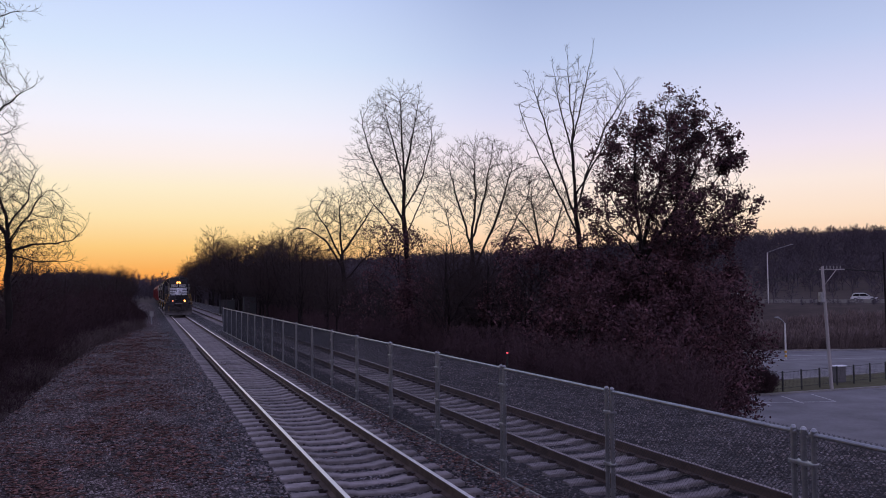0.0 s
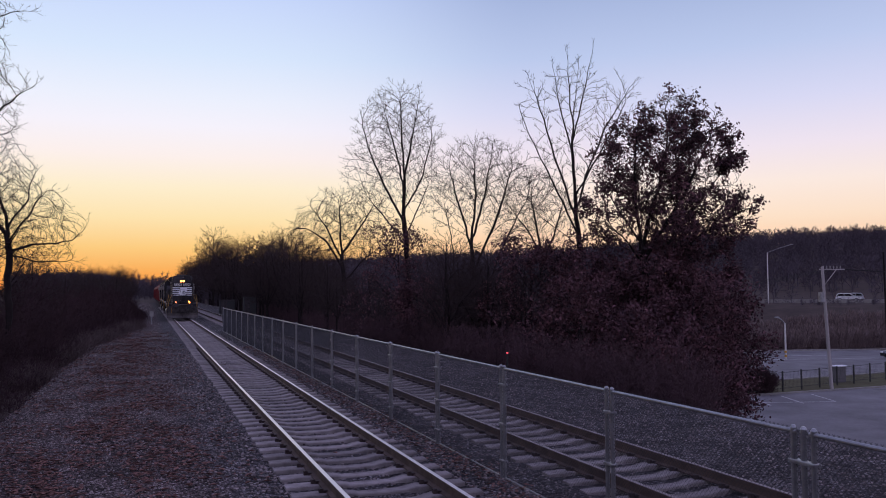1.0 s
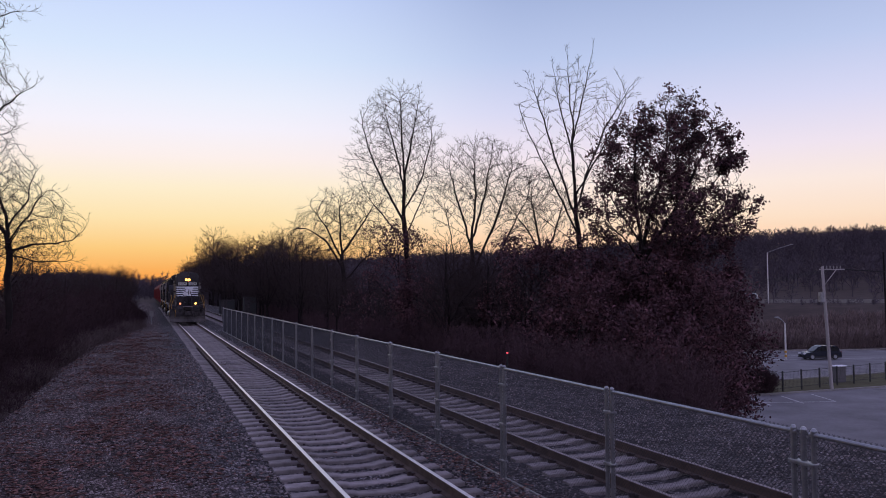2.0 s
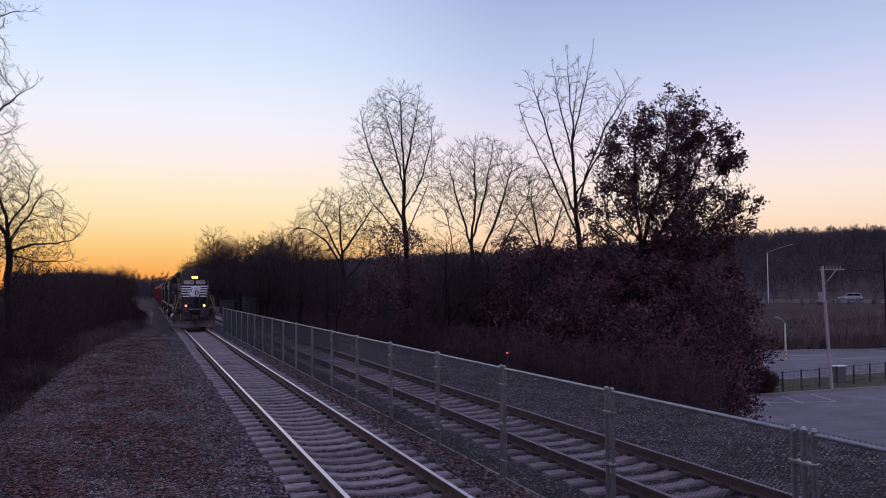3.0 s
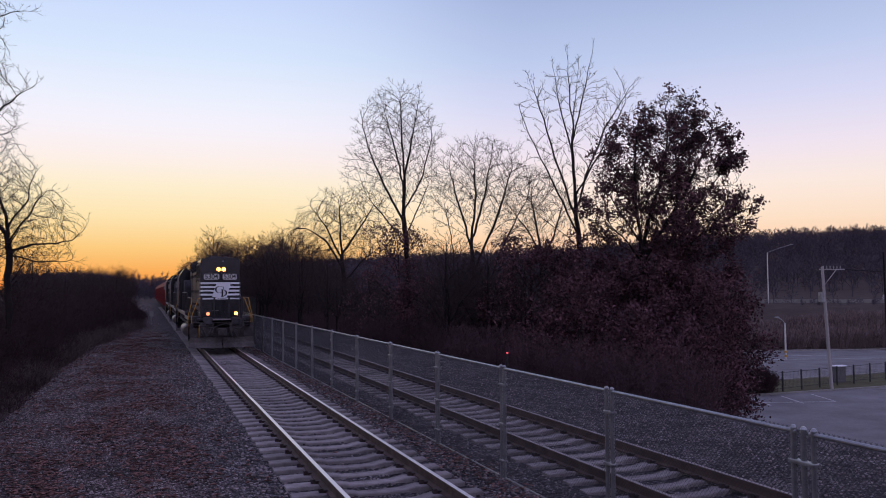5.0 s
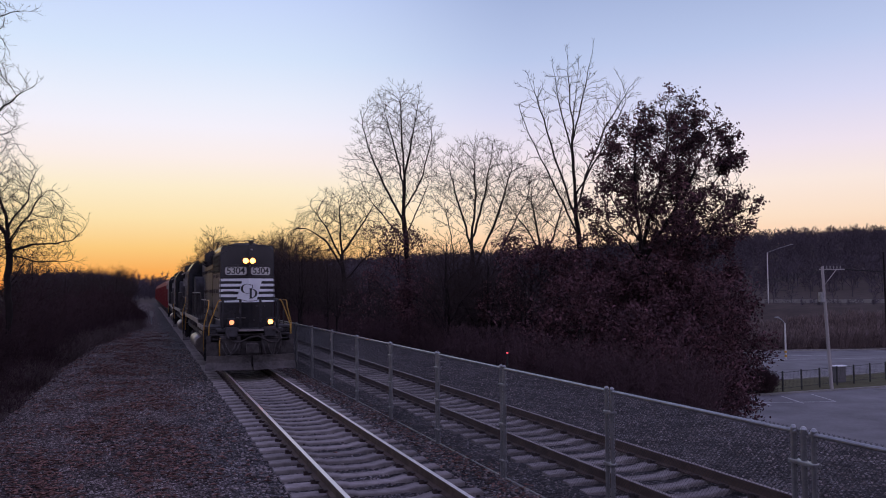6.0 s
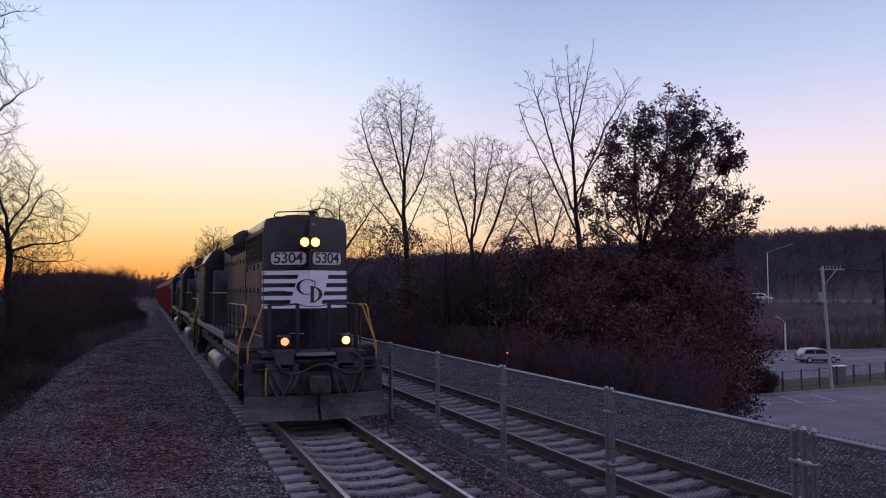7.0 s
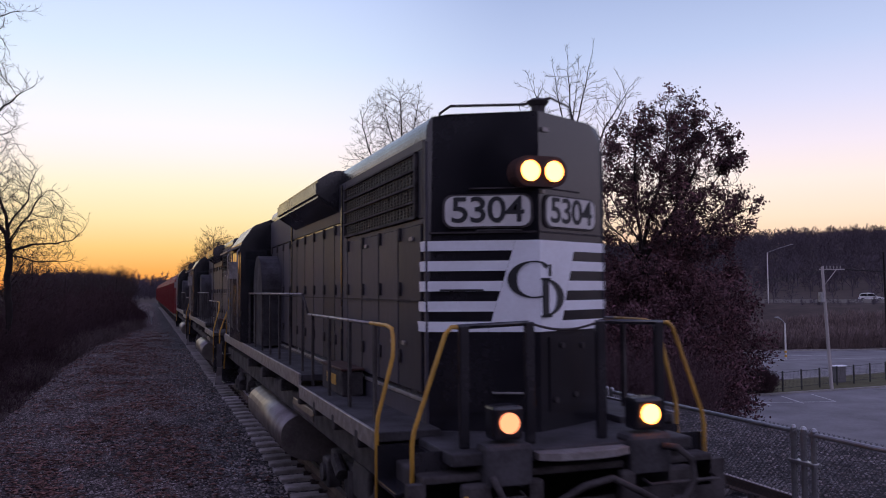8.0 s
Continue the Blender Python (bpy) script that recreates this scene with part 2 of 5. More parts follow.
def box(bm, x0, x1, y0, y1, z0, z1, bevel=0.0):
    m = Matrix.Translation(((x0 + x1) / 2, (y0 + y1) / 2, (z0 + z1) / 2)) @ Matrix.Diagonal((abs(x1 - x0), abs(y1 - y0), abs(z1 - z0), 1))
    r = bmesh.ops.create_cube(bm, size=1, matrix=m)
    if bevel:
        es = list({e for v in r["verts"] for e in v.link_edges})
        bmesh.ops.bevel(bm, geom=es, offset=bevel, segments=2, affect="EDGES", profile=0.5)
    return bm


def boxed(*a, bevel=0.0):
    return box(bmesh.new(), *a, bevel=bevel)


def prism(bm, outline, x0, x1, axis="x"):
    """A solid from an outline in the two other axes."""
    def at(p, d):
        return (d, *p) if axis == "x" else (p[0], d, p[1]) if axis == "y" else (*p, d)
    a = [bm.verts.new(at(p, x0)) for p in outline]
    b = [bm.verts.new(at(p, x1)) for p in outline]
    n = len(outline)
    for i in range(n):
        bm.faces.new((a[i], a[(i + 1) % n], b[(i + 1) % n], b[i]))
    bm.faces.new(a[::-1])
    bm.faces.new(b)
    bmesh.ops.recalc_face_normals(bm, faces=bm.faces)
    return bm


def cyl(bm, a, b, r, seg=16, r2=None):
    a, b = Vector(a), Vector(b)
    d = b - a
    m = Matrix.Translation((a + b) / 2) @ d.to_track_quat("Z", "Y").to_matrix().to_4x4()
    bmesh.ops.create_cone(bm, cap_ends=True, segments=seg, radius1=r, radius2=r if r2 is None else r2, depth=d.length, matrix=m)
    return bm


def tube(bm, pts, r, seg=6):
    """A bent pipe through points."""
    pts = [Vector(p) for p in pts]
    rings = []
    for i, p in enumerate(pts):
        d = (pts[min(i + 1, len(pts) - 1)] - pts[max(i - 1, 0)]).normalized()
        u = d.orthogonal().normalized() if not rings else (rings[-1][1] - d * rings[-1][1].dot(d)).normalized()
        v = d.cross(u)
        rings.append(([bm.verts.new(p + (u * math.cos(k * math.tau / seg) + v * math.sin(k * math.tau / seg)) * r) for k in range(seg)], u))
    for (A, _), (B, _) in zip(rings, rings[1:]):
        for k in range(seg):
            f = bm.faces.new((A[k], A[(k + 1) % seg], B[(k + 1) % seg], B[k]))
            f.smooth = True
    bm.faces.new(rings[0][0][::-1])
    bm.faces.new(rings[-1][0])
    return bm


def smoothstep(a, b, x):
    t = min(1.0, max(0.0, (x - a) / (b - a)))
    return t * t * (3 - 2 * t)


# ---------------------------------------------------------------- ground
def ridge(x, y):
    a = math.degrees(math.atan2(x, y))
    pts = [(-180, 16), (-60, 10), (-8, 3), (0, 8), (6, 12), (11, 15), (16.4, 20), (30, 27), (42, 34), (60, 36), (100, 30), (180, 16)]
    for (a0, h0), (a1, h1) in zip(pts, pts[1:]):
        if a0 <= a <= a1:
            return h0 + (h1 - h0) * (a - a0) / (a1 - a0)
    return 20


def ground_z(x, y):
    r, q = math.hypot(x, y), 0.733 * x + 0.68 * y
    z = -0.62
    z -= 5.4 * smoothstep(13.6, 26, x) * (1 - 0.45 * smoothstep(95, 170, y) * (1 - smoothstep(30, 60, x)))
    z -= 0.7 * smoothstep(3.0, 8.0, -x) - 1.1 * smoothstep(9.0, 24.0, -x)
    z += 5.7 * smoothstep(126, 166, q) * smoothstep(35, 60, x)
    off = 1 - smoothstep(1000, 700, r) * (1 - smoothstep(10, 40, abs(x - 5)))
    z += (ridge(x, y) - max(z, -6)) * smoothstep(230, 680, r) * off
    if r > 300:
        z += 4 * noise.noise((x * 0.006, y * 0.006, 0)) * smoothstep(300, 600, r) * off
    return z


def spaced(lo, hi, near, far, grow, centre=0.0):
    """Coordinates that lie close together round the centre and far apart away from it."""
    out, v, s = [centre], centre, near
    while v < hi:
        v += s
        out.append(v)
        if v > centre + far:
            s *= grow
    v, s, low = centre, near, []
    while v > lo:
        v -= s
        low.append(v)
        if v < centre - far:
            s *= grow
    return low[::-1] + out


def sheet(xs, ys, height):
    verts = [(x, y, height(x, y)) for y in ys for x in xs]
    n = len(xs)
    faces = [(j * n + i, j * n + i + 1, (j + 1) * n + i + 1, (j + 1) * n + i) for j in range(len(ys) - 1) for i in range(n - 1)]
    return verts, faces


v, f = sheet(spaced(-2500, 2500, 1.0, 30, 1.13, 8.0), spaced(-2500, 2500, 2.0, 120, 1.13, 20.0), ground_z)
tagged(mesh_part("ground", v, f, "ground", smooth=True), "dry brown earth with dead leaves, falling from the railway bank", "ground", kind="structure")


def bed_z(x, y):
    """Top of the crushed stone: shoulders, cribs between the ties, and the foot of the bank."""
    z = -0.235
    z -= 0.5 * smoothstep(2.6, 3.9, -x) + 0.9 * smoothstep(12.6, 14.6, x)
    z += 0.035 * noise.noise((x * 0.8, y * 0.5, 1)) + 0.022 * noise.noise((x * 4, y * 4, 5))
    for c in (3.25, 7.21):
        d = abs(x - c)
        if d < 0.62:
            z -= 0.03
        z += 0.03 * math.exp(-((d - 1.6) / 0.25) ** 2)
    return z


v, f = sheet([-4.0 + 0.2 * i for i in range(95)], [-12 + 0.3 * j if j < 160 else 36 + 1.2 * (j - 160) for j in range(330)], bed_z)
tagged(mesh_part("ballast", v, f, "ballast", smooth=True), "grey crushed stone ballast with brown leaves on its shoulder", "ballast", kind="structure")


# ---------------------------------------------------------------- railway tracks
def rail_bm(x, y0, y1, top=False):
    if top:
        prof = [(-0.034, -0.004), (-0.028, 0.0), (0.028, 0.0), (0.034, -0.004)]
    else:
        prof = [(-0.076, -0.172), (0.076, -0.172), (0.076, -0.160), (0.012, -0.140), (0.009, -0.050), (0.037, -0.038), (0.037, -0.006), (0.033, -0.0035),
                (-0.033, -0.0035), (-0.037, -0.006), (-0.037, -0.038), (-0.009, -0.050), (-0.012, -0.140), (-0.076, -0.160)]
    return prism(bmesh.new(), [(x + a, b) for a, b in prof], y0, y1, "y")


def tie_mesh():
    bm = bmesh.new()
    st = [(-1.295, -0.185, 0.115), (-1.27, -0.178, 0.125), (-0.9, -0.176, 0.13), (-0.55, -0.178, 0.13), (-0.3, -0.222, 0.115), (0.3, -0.222, 0.115), (0.55, -0.178, 0.13), (0.9, -0.176, 0.13), (1.27, -0.178, 0.125), (1.295, -0.185, 0.115)]
    rows = [[bm.verts.new(p) for p in ((x, -w - 0.015, -0.40), (x, -w, z - 0.015), (x, -w + 0.015, z), (x, w - 0.015, z), (x, w, z - 0.015), (x, w + 0.015, -0.40))] for x, z, w in st]
    for a, b in zip(rows, rows[1:]):
        for k in range(5):
            bm.faces.new((a[k], a[k + 1], b[k + 1], b[k]))
    bm.faces.new(rows[0][::-1])
    bm.faces.new(rows[-1])
    bmesh.ops.recalc_face_normals(bm, faces=bm.faces)
    me = bpy.data.meshes.new("tie")
    bm.to_mesh(me)
    bm.free()
    me.materials.append(M["concrete"])
    return me


TIE = tie_mesh()


def track(x, label, head):
    t = thing("railway_track", label, "railway track", kind="structure", at=pose(x, 0, 0))
    for g in (-0.753, 0.753):
        r = part("rail", rail_bm(g, -12, 320), "rail_side", t, "steel rail with rusty web")
        part("rail_head", rail_bm(g, -12, 320, True), head, r, "worn running surface")
    bm = bmesh.new()
    for i in range(70):
        y = 1.45 + 0.61 * i
        for g in (-0.753, 0.753):
            for s in (-1, 1):
                box(bm, g + s * 0.085 - 0.025, g + s * 0.085 + 0.03, y - 0.055, y + 0.055, -0.178, -0.135)
                box(bm, g + s * 0.14 - 0.03, g + s * 0.14 + 0.03, y - 0.03, y + 0.03, -0.178, -0.115)
    tagged(part("rail_clips", bm, "clip", t, "dark spring rail clips"), kind="stuff")
    return t


def ties(t, n=291):
    for i in range(n):
        ob = new("tie", TIE)
        ob.parent = t
        ob.matrix_basis = pose(random.uniform(-0.025, 0.025), -11.36 + 0.61 * i + random.uniform(-0.02, 0.02), random.uniform(-0.008, 0.004), 0, 0, random.uniform(-0.6, 0.6))


near_track = track(3.25, "straight railway track with shiny rails on concrete ties", "rail_top")
far_track = track(7.21, "parallel railway track with duller rails behind the fence", "rail_dull")


# ---------------------------------------------------------------- chain-link fence between the tracks
def chain_link_fence():
    fx, z0, z1 = 5.23, -0.25, 1.475
    fence = thing("chain_link_fence", "long galvanized chain-link fence standing between the two tracks", "fence")
    ys = [-0.5, 2.5, 5.60, 8.72, 11.88, 14.96, 18.2, 21.4] + [21.4 + 3.15 * i for i in range(1, 14)]
    for i, y in enumerate(ys):
        for dy in (-0.115, 0.0, 0.115) if i == 2 else (-0.062, 0.062):
            p = part("post", cyl(bmesh.new(), (fx, y + dy, z0 - 0.35), (fx, y + dy, z1 + 0.03), 0.027, 12), "galv", fence)
            part("post_cap", cyl(bmesh.new(), (fx, y + dy, z1 + 0.03), (fx, y + dy, z1 + 0.055), 0.031, 12, 0.014), "galv", p)
        if i < 9:
            for z in (z0 + 0.3, (z0 + z1) / 2, z1 - 0.25):
                part("clamp", boxed(fx - 0.042, fx + 0.042, y - (0.15 if i == 2 else 0.095), y + (0.15 if i == 2 else 0.095), z - 0.018, z + 0.018, bevel=0.008), "galv", fence)
    for a, b in zip(ys, ys[1:]):
        part("top_rail", cyl(bmesh.new(), (fx, a + 0.07, z1), (fx, b - 0.07, z1), 0.022, 10), "galv", fence)
        part("bottom_rail", cyl(bmesh.new(), (fx, a + 0.07, z0 + 0.05), (fx, b - 0.07, z0 + 0.05), 0.014, 8), "galv", fence)
    verts, faces = [], []
    hgt, n = z1 - z0 + 0.0, 0
    for s in (-1, 1):
        y = ys[0]
        while y < ys[-1]:
            ya, yb = y, y + s * hgt
            w = 0.0016 if y < 25 else 0.0022
            for yy, zz in ((ya, z0 + 0.04), (yb, z0 + 0.04 + hgt)):
                verts += [(fx - w - s * 0.004, yy - w, zz), (fx + w - s * 0.004, yy - w, zz), (fx - s * 0.004, yy + 1.6 * w, zz)]
            for k in range(3):
                faces.append((n + k, n + (k + 1) % 3, n + 3 + (k + 1) % 3, n + 3 + k))
            n += 6
            y += 0.052
    tagged(mesh_part("chain_link_mesh", verts, faces, "wire", fence, "woven wire mesh"), kind="stuff")
    return fence


chain_link_fence()


# ---------------------------------------------------------------- trees
def branch(out, rng, p, d, L, r, lvl, o):
    n = max(o.get("nmin", 3), min(8, int(L / o["seg"])))
    pts, rad, dirs = [p.copy()], [r], [d.copy()]
    for i in range(n):
        w = o["wob"] * (1.0 if lvl else 0.35)
        d = (d + Vector((rng.gauss(0, w), rng.gauss(0, w), rng.gauss(0, w) + (o["trop"] if lvl else 0.02)))).normalized()
        p = p + d * (L / n)
        pts.append(p.copy())
        dirs.append(d.copy())
        rad.append(max(o["rmin"], r * (1 - 0.72 * (i + 1) / n)))
    out.append((lvl, pts, rad))
    if lvl >= len(o["kids"]):
        return
    k = o["kids"][lvl]
    lo = o["start"] if lvl == 0 else 0.2
    az = rng.uniform(0, 6.28)
    for j in range(k):
        t = lo + (1 - lo) * ((j + rng.uniform(0.1, 0.9)) / k)
        x = t * n
        i = min(n - 1, int(x))
        q = pts[i].lerp(pts[i + 1], x - i)
        dd = dirs[i + 1]
        az += 2.4 + rng.uniform(-0.5, 0.5)
        u = dd.orthogonal().normalized()
        u = Matrix.Rotation(az, 3, dd) @ u
        ang = math.radians(rng.gauss(o["ang"][min(lvl, len(o["ang"]) - 1)], 7))
        cd = dd * math.cos(ang) + u * math.sin(ang)
        cl = L * o["ratio"][min(lvl, len(o["ratio"]) - 1)] * (1.15 - 0.65 * (t - lo) / (1 - lo)) * rng.uniform(0.7, 1.2)
        branch(out, rng, q, cd, cl, max(o["rmin"], min(rad[i] * 0.62, r * 0.5)), lvl + 1, o)


def tubes(polys, sides):
    verts, faces = [], []
    for pts, rad in polys:
        base = len(verts)
        ref = None
        for i, p in enumerate(pts):
            d = (pts[min(i + 1, len(pts) - 1)] - pts[max(i - 1, 0)]).normalized()
            u = d.orthogonal().normalized() if ref is None else (ref - d * ref.dot(d)).normalized()
            ref, w = u, d.cross(u)
            for k in range(sides):
                a = k * math.tau / sides
                verts.append(tuple(p + (u * math.cos(a) + w * math.sin(a)) * rad[i]))
        for i in range(len(pts) - 1):
            a, b = base + i * sides, base + (i + 1) * sides
            for k in range(sides):
                faces.append((a + k, a + (k + 1) % sides, b + (k + 1) % sides, b + k))
    return verts, faces


def leaves_at(pts, rng, per, size, spread):
    verts, faces = [], []
    for p in pts:
        for _ in range(per):
            c = p + Vector((rng.gauss(0, spread), rng.gauss(0, spread), rng.gauss(0, spread)))
            a = Vector((rng.gauss(0, 1), rng.gauss(0, 1), rng.gauss(0, 1))).normalized()
            b = a.orthogonal().normalized()
            b = Matrix.Rotation(rng.uniform(0, 6.28), 3, a) @ b
            n = a.cross(b)
            s = size * rng.uniform(0.6, 1.3)
            k = len(verts)
            verts += [tuple(c - a * s), tuple(c + b * s * 0.5 + n * s * 0.15), tuple(c + a * s), tuple(c - b * s * 0.5 + n * s * 0.15)]
            faces += [(k, k + 1, k + 2), (k, k + 2, k + 3)]
    return verts, faces


BARE = dict(seg=0.5, wob=0.10, trop=0.05, rmin=0.008, kids=[11, 7, 6, 5], start=0.32, ang=[42, 38, 40, 42], ratio=[0.52, 0.48, 0.46, 0.5])


def tree(name, label, seed, height, r, at, opts=None, lean=(0, 0), leafy=0, leaf_size=0.10, leaf_spread=0.25, group="", leaf_levels=2, kind_cat="tree", low=0.0):
    o = dict(BARE)
    o.update(opts or {})
    rng = random.Random(seed)
    out = []
    branch(out, rng, Vector((0, 0, -0.4)), Vector((lean[0], lean[1], 1)).normalized(), height * o.get("stem", 0.86), r, 0, o)
    out = [b for b in out if max(math.hypot(p.x, p.y) for p in b[1]) < o.get("rmax", 30)]
    t = thing(name, label, kind_cat, group, at=at)
    v, f = tubes([(p, q) for l, p, q in out if l <= 1], 7)
    mesh_part("trunk", v, f, "bark", t, "dark rough bark", True)
    v, f = tubes([(p, q) for l, p, q in out if l >= 2], 3)
    mesh_part("crown", v, f, "twig", t, "fine bare twigs")
    if leafy:
        pts = [q for l, p, _ in out if l >= leaf_levels for q in p[1:] if rng.random() < 0.75 and q.z > low]
        v, f = leaves_at(pts, rng, leafy, leaf_size, leaf_spread)
        mesh_part("leaves", v, f, "oak_leaf", t, "dry reddish-brown leaves")
    return t


def gz(x, y):
    return max(ground_z(x, y), -6.02)


def stand(x, y, turn=0.0, s=1.0):
    return pose(x, y, gz(x, y) - 0.05, 0, 0, turn) @ Matrix.Scale(s, 4)


def grow(seed, guides, crown, count, step=0.33, reach=2.4, kill=0.52, rounds=70, lift=0.28):
    """A branching skeleton: limbs along the guides first, then branches that grow towards points spread through the crown's ellipsoids."""
    g = np.random.default_rng(seed)
    pos, par = [], []
    for line in guides:
        line = [np.array(p, float) for p in line]
        last = -1 if not pos else int(np.argmin([np.sum((q - line[0]) ** 2) for q in pos]))
        for p, q in zip(line, line[1:]):
            n = max(1, int(np.linalg.norm(q - p) / step))
            for i in range(0 if last < 0 else 1, n + 1):
                pos.append(p + (q - p) * i / n + g.normal(0, 0.05, 3) * (1 if i < n else 0.4))
                par.append(last)
                last = len(pos) - 1
    vol = np.array([rx * ry * rz for _, _, _, rx, ry, rz in crown])
    pick = g.choice(len(crown), count, p=vol / vol.sum())
    d = g.normal(0, 1, (count, 3))
    d *= (g.random(count) ** 0.40 / np.linalg.norm(d, axis=1))[:, None]
    c = np.array(crown)
    aim = c[pick, :3] + d * c[pick, 3:]
    P = np.array(pos)
    dist = np.linalg.norm(aim[:, None] - P[None], axis=2)
    near, far = dist.argmin(1), dist.min(1)
    for _ in range(rounds):
        live = far < reach
        if not live.any():
            break
        ids = np.unique(near[live])
        born, roots = [], []
        for i in ids:
            t = aim[live & (near == i)] - P[i]
            v = (t / np.linalg.norm(t, axis=1)[:, None]).mean(0)
            if par[i] >= 0:
                w = P[i] - P[par[i]]
                v = v + 0.7 * w / (np.linalg.norm(w) + 1e-6)
            v = v + g.normal(0, 0.10, 3) + np.array((0, 0, lift))
            q = P[i] + step * v / (np.linalg.norm(v) + 1e-6)
            if np.min(np.sum((P - q) ** 2, axis=1)) > (0.45 * step) ** 2:
                born.append(q)
                roots.append(i)
        if not born:
            break
        base = len(P)
        P = np.vstack([P, born])
        par += [int(i) for i in roots]
        dn = np.linalg.norm(aim[:, None] - np.array(born)[None], axis=2)
        m, k = dn.min(1), dn.argmin(1)
        better = m < far
        far, near = np.where(better, m, far), np.where(better, base + k, near)
        keep = far > kill
        aim, far, near = aim[keep], far[keep], near[keep]
        if not len(aim):
            break
    return P, par


def skeleton(seed, P, par, tip, power=2.1, twigs=0.5, twig_len=0.7):
    """Limbs and twigs as tapering lines, and the twig ends."""
    rng = random.Random(seed)
    n = len(P)
    kids = [[] for _ in range(n)]
    for i, p in enumerate(par):
        if p >= 0:
            kids[p].append(i)
    r = np.zeros(n)
    for i in range(n - 1, -1, -1):
        r[i] = (sum(r[k] ** power for k in kids[i]) if kids[i] else tip ** power) ** (1 / power)
    Q = P.copy()
    for i in range(n):
        if par[i] >= 0 and kids[i]:
            Q[i] = 0.5 * P[i] + 0.25 * P[par[i]] + 0.25 * P[max(kids[i], key=lambda k: r[k])]
    V = [Vector(q) for q in Q]
    thick, thin, ends = [], [], []
    for i in range(n):
        if par[i] >= 0 and i == max(kids[par[i]], key=lambda k: r[k]):
            continue
        line, rad, j = ([V[par[i]]], [r[i]], i) if par[i] >= 0 else ([], [], i)
        while True:
            line.append(V[j])
            rad.append(r[j])
            if not kids[j]:
                break
            j = max(kids[j], key=lambda k: r[k])
        if len(line) > 1:
            (thick if rad[0] > 3.2 * tip else thin).append((line, rad))
    for i in range(n):
        if par[i] < 0 or r[i] > 2.6 * tip:
            continue
        d = (V[i] - V[par[i]]).normalized()
        for _ in range(3 if not kids[i] else (1 if rng.random() < twigs else 0)):
            u = Matrix.Rotation(rng.uniform(0, 6.28), 3, d) @ d.orthogonal().normalized()
            a = math.radians(rng.uniform(5, 30) if not kids[i] else rng.uniform(22, 46))
            e = (d * math.cos(a) + u * math.sin(a) + Vector((0, 0, 0.25))).normalized()
            L = twig_len * rng.uniform(0.5, 1.15)
            m = V[i] + e * L * 0.5 + Vector((rng.gauss(0, 0.03), rng.gauss(0, 0.03), rng.gauss(0, 0.03)))
            f = V[i] + e * L + Vector((rng.gauss(0, 0.05), rng.gauss(0, 0.05), rng.gauss(0.02, 0.05)))
            thin.append(([V[i], m, f], [tip * 0.75, tip * 0.6, tip * 0.4]))
            ends += [m, f]
            for q in (m, V[i].lerp(f, 0.75)):
                w = (e + Vector((rng.gauss(0, 0.55), rng.gauss(0, 0.55), rng.gauss(0.1, 0.45)))).normalized()
                h = q + w * L * rng.uniform(0.3, 0.55)
                thin.append(([q, h], [tip * 0.55, tip * 0.35]))
                ends.append(h)
    return thick, thin, ends


def grown_tree(name, label, seed, at, guides, crown, count, tip=0.012, leaves=0, leaf_size=0.1, spread=0.2, bare=0.4, group="", twigs=0.8, twig_len=0.7, **how):
    """A tree whose limbs follow the guides and whose crown fills its ellipsoids; bare: the share of the crown's clumps without leaves."""
    P, par = grow(seed, guides, crown, count, **how)
    thick, thin, ends = skeleton(seed, P, par, tip, twigs=twigs, twig_len=twig_len)
    t = thing(name, label, "tree", group, at=at)
    v, f = tubes(thick, 6)
    mesh_part("trunk", v, f, "bark", t, "dark rough bark", True)
    v, f = tubes(thin, 3)
    mesh_part("crown", v, f, "twig", t, "fine bare twigs")
    if leaves:
        rng = random.Random(seed)
        pts = [p for p in ends if noise.noise(p * 0.75 + Vector((seed, 0, 0))) + rng.uniform(-0.12, 0.12) > bare - 0.5]
        v, f = leaves_at(pts, rng, leaves, leaf_size, spread)
        mesh_part("leaves", v, f, "oak_leaf", t, "dry reddish-brown leaves")
    return t


def limbs(*lines):
    """Guides in (x, z) or (x, depth, z)."""
    return [[p if len(p) == 3 else (p[0], 0.0, p[1]) for p in ln] for ln in lines]


def across(x, y, z):
    """A foot for a tree whose x axis runs across the line of sight from the platform."""
    return pose(x, y, z, 0, 0, -19.7)


# the tall group on the slope beyond the tracks
grown_tree("bare_tree", "tall bare tree with an oval crown on the slope", 11, across(18.6, 59.4, -4.6),
           limbs([(0.17, 1.96), (0.02, 5.34), (-0.18, 9.17), (-0.46, 12.59), (-0.36, 15.17), (-0.56, 19.06), (-0.67, 22.31)], [(-0.46, 12.5), (-1.65, 14.75), (-2.76, 17.12), (-3.52, -0.6, 19.73)], [(-0.41, 13.36), (0.88, 0.8, 15.8), (1.8, 1.0, 19.26)], [(-0.37, 14.52), (-1.04, 1.2, 17.76), (-1.97, 1.5, 21.23)], [(-0.49, 15.17), (0.25, -1.2, 18.62), (0.87, -1.5, 21.87)], [(-0.21, 10.45), (-1.49, 0.8, 12.38), (-3.19, 1.4, 14.33)], [(-0.21, 11.3), (0.74, -1, 13.44), (1.7, -1.6, 15.58)]),
           [(-0.95, 0, 17.9, 3.4, 3.4, 4.9), (-3.62, 0, 15.62, 1.45, 1.45, 2.35), (1.31, 0, 15.16, 1.45, 1.45, 2.56)], 3300, tip=0.0115)
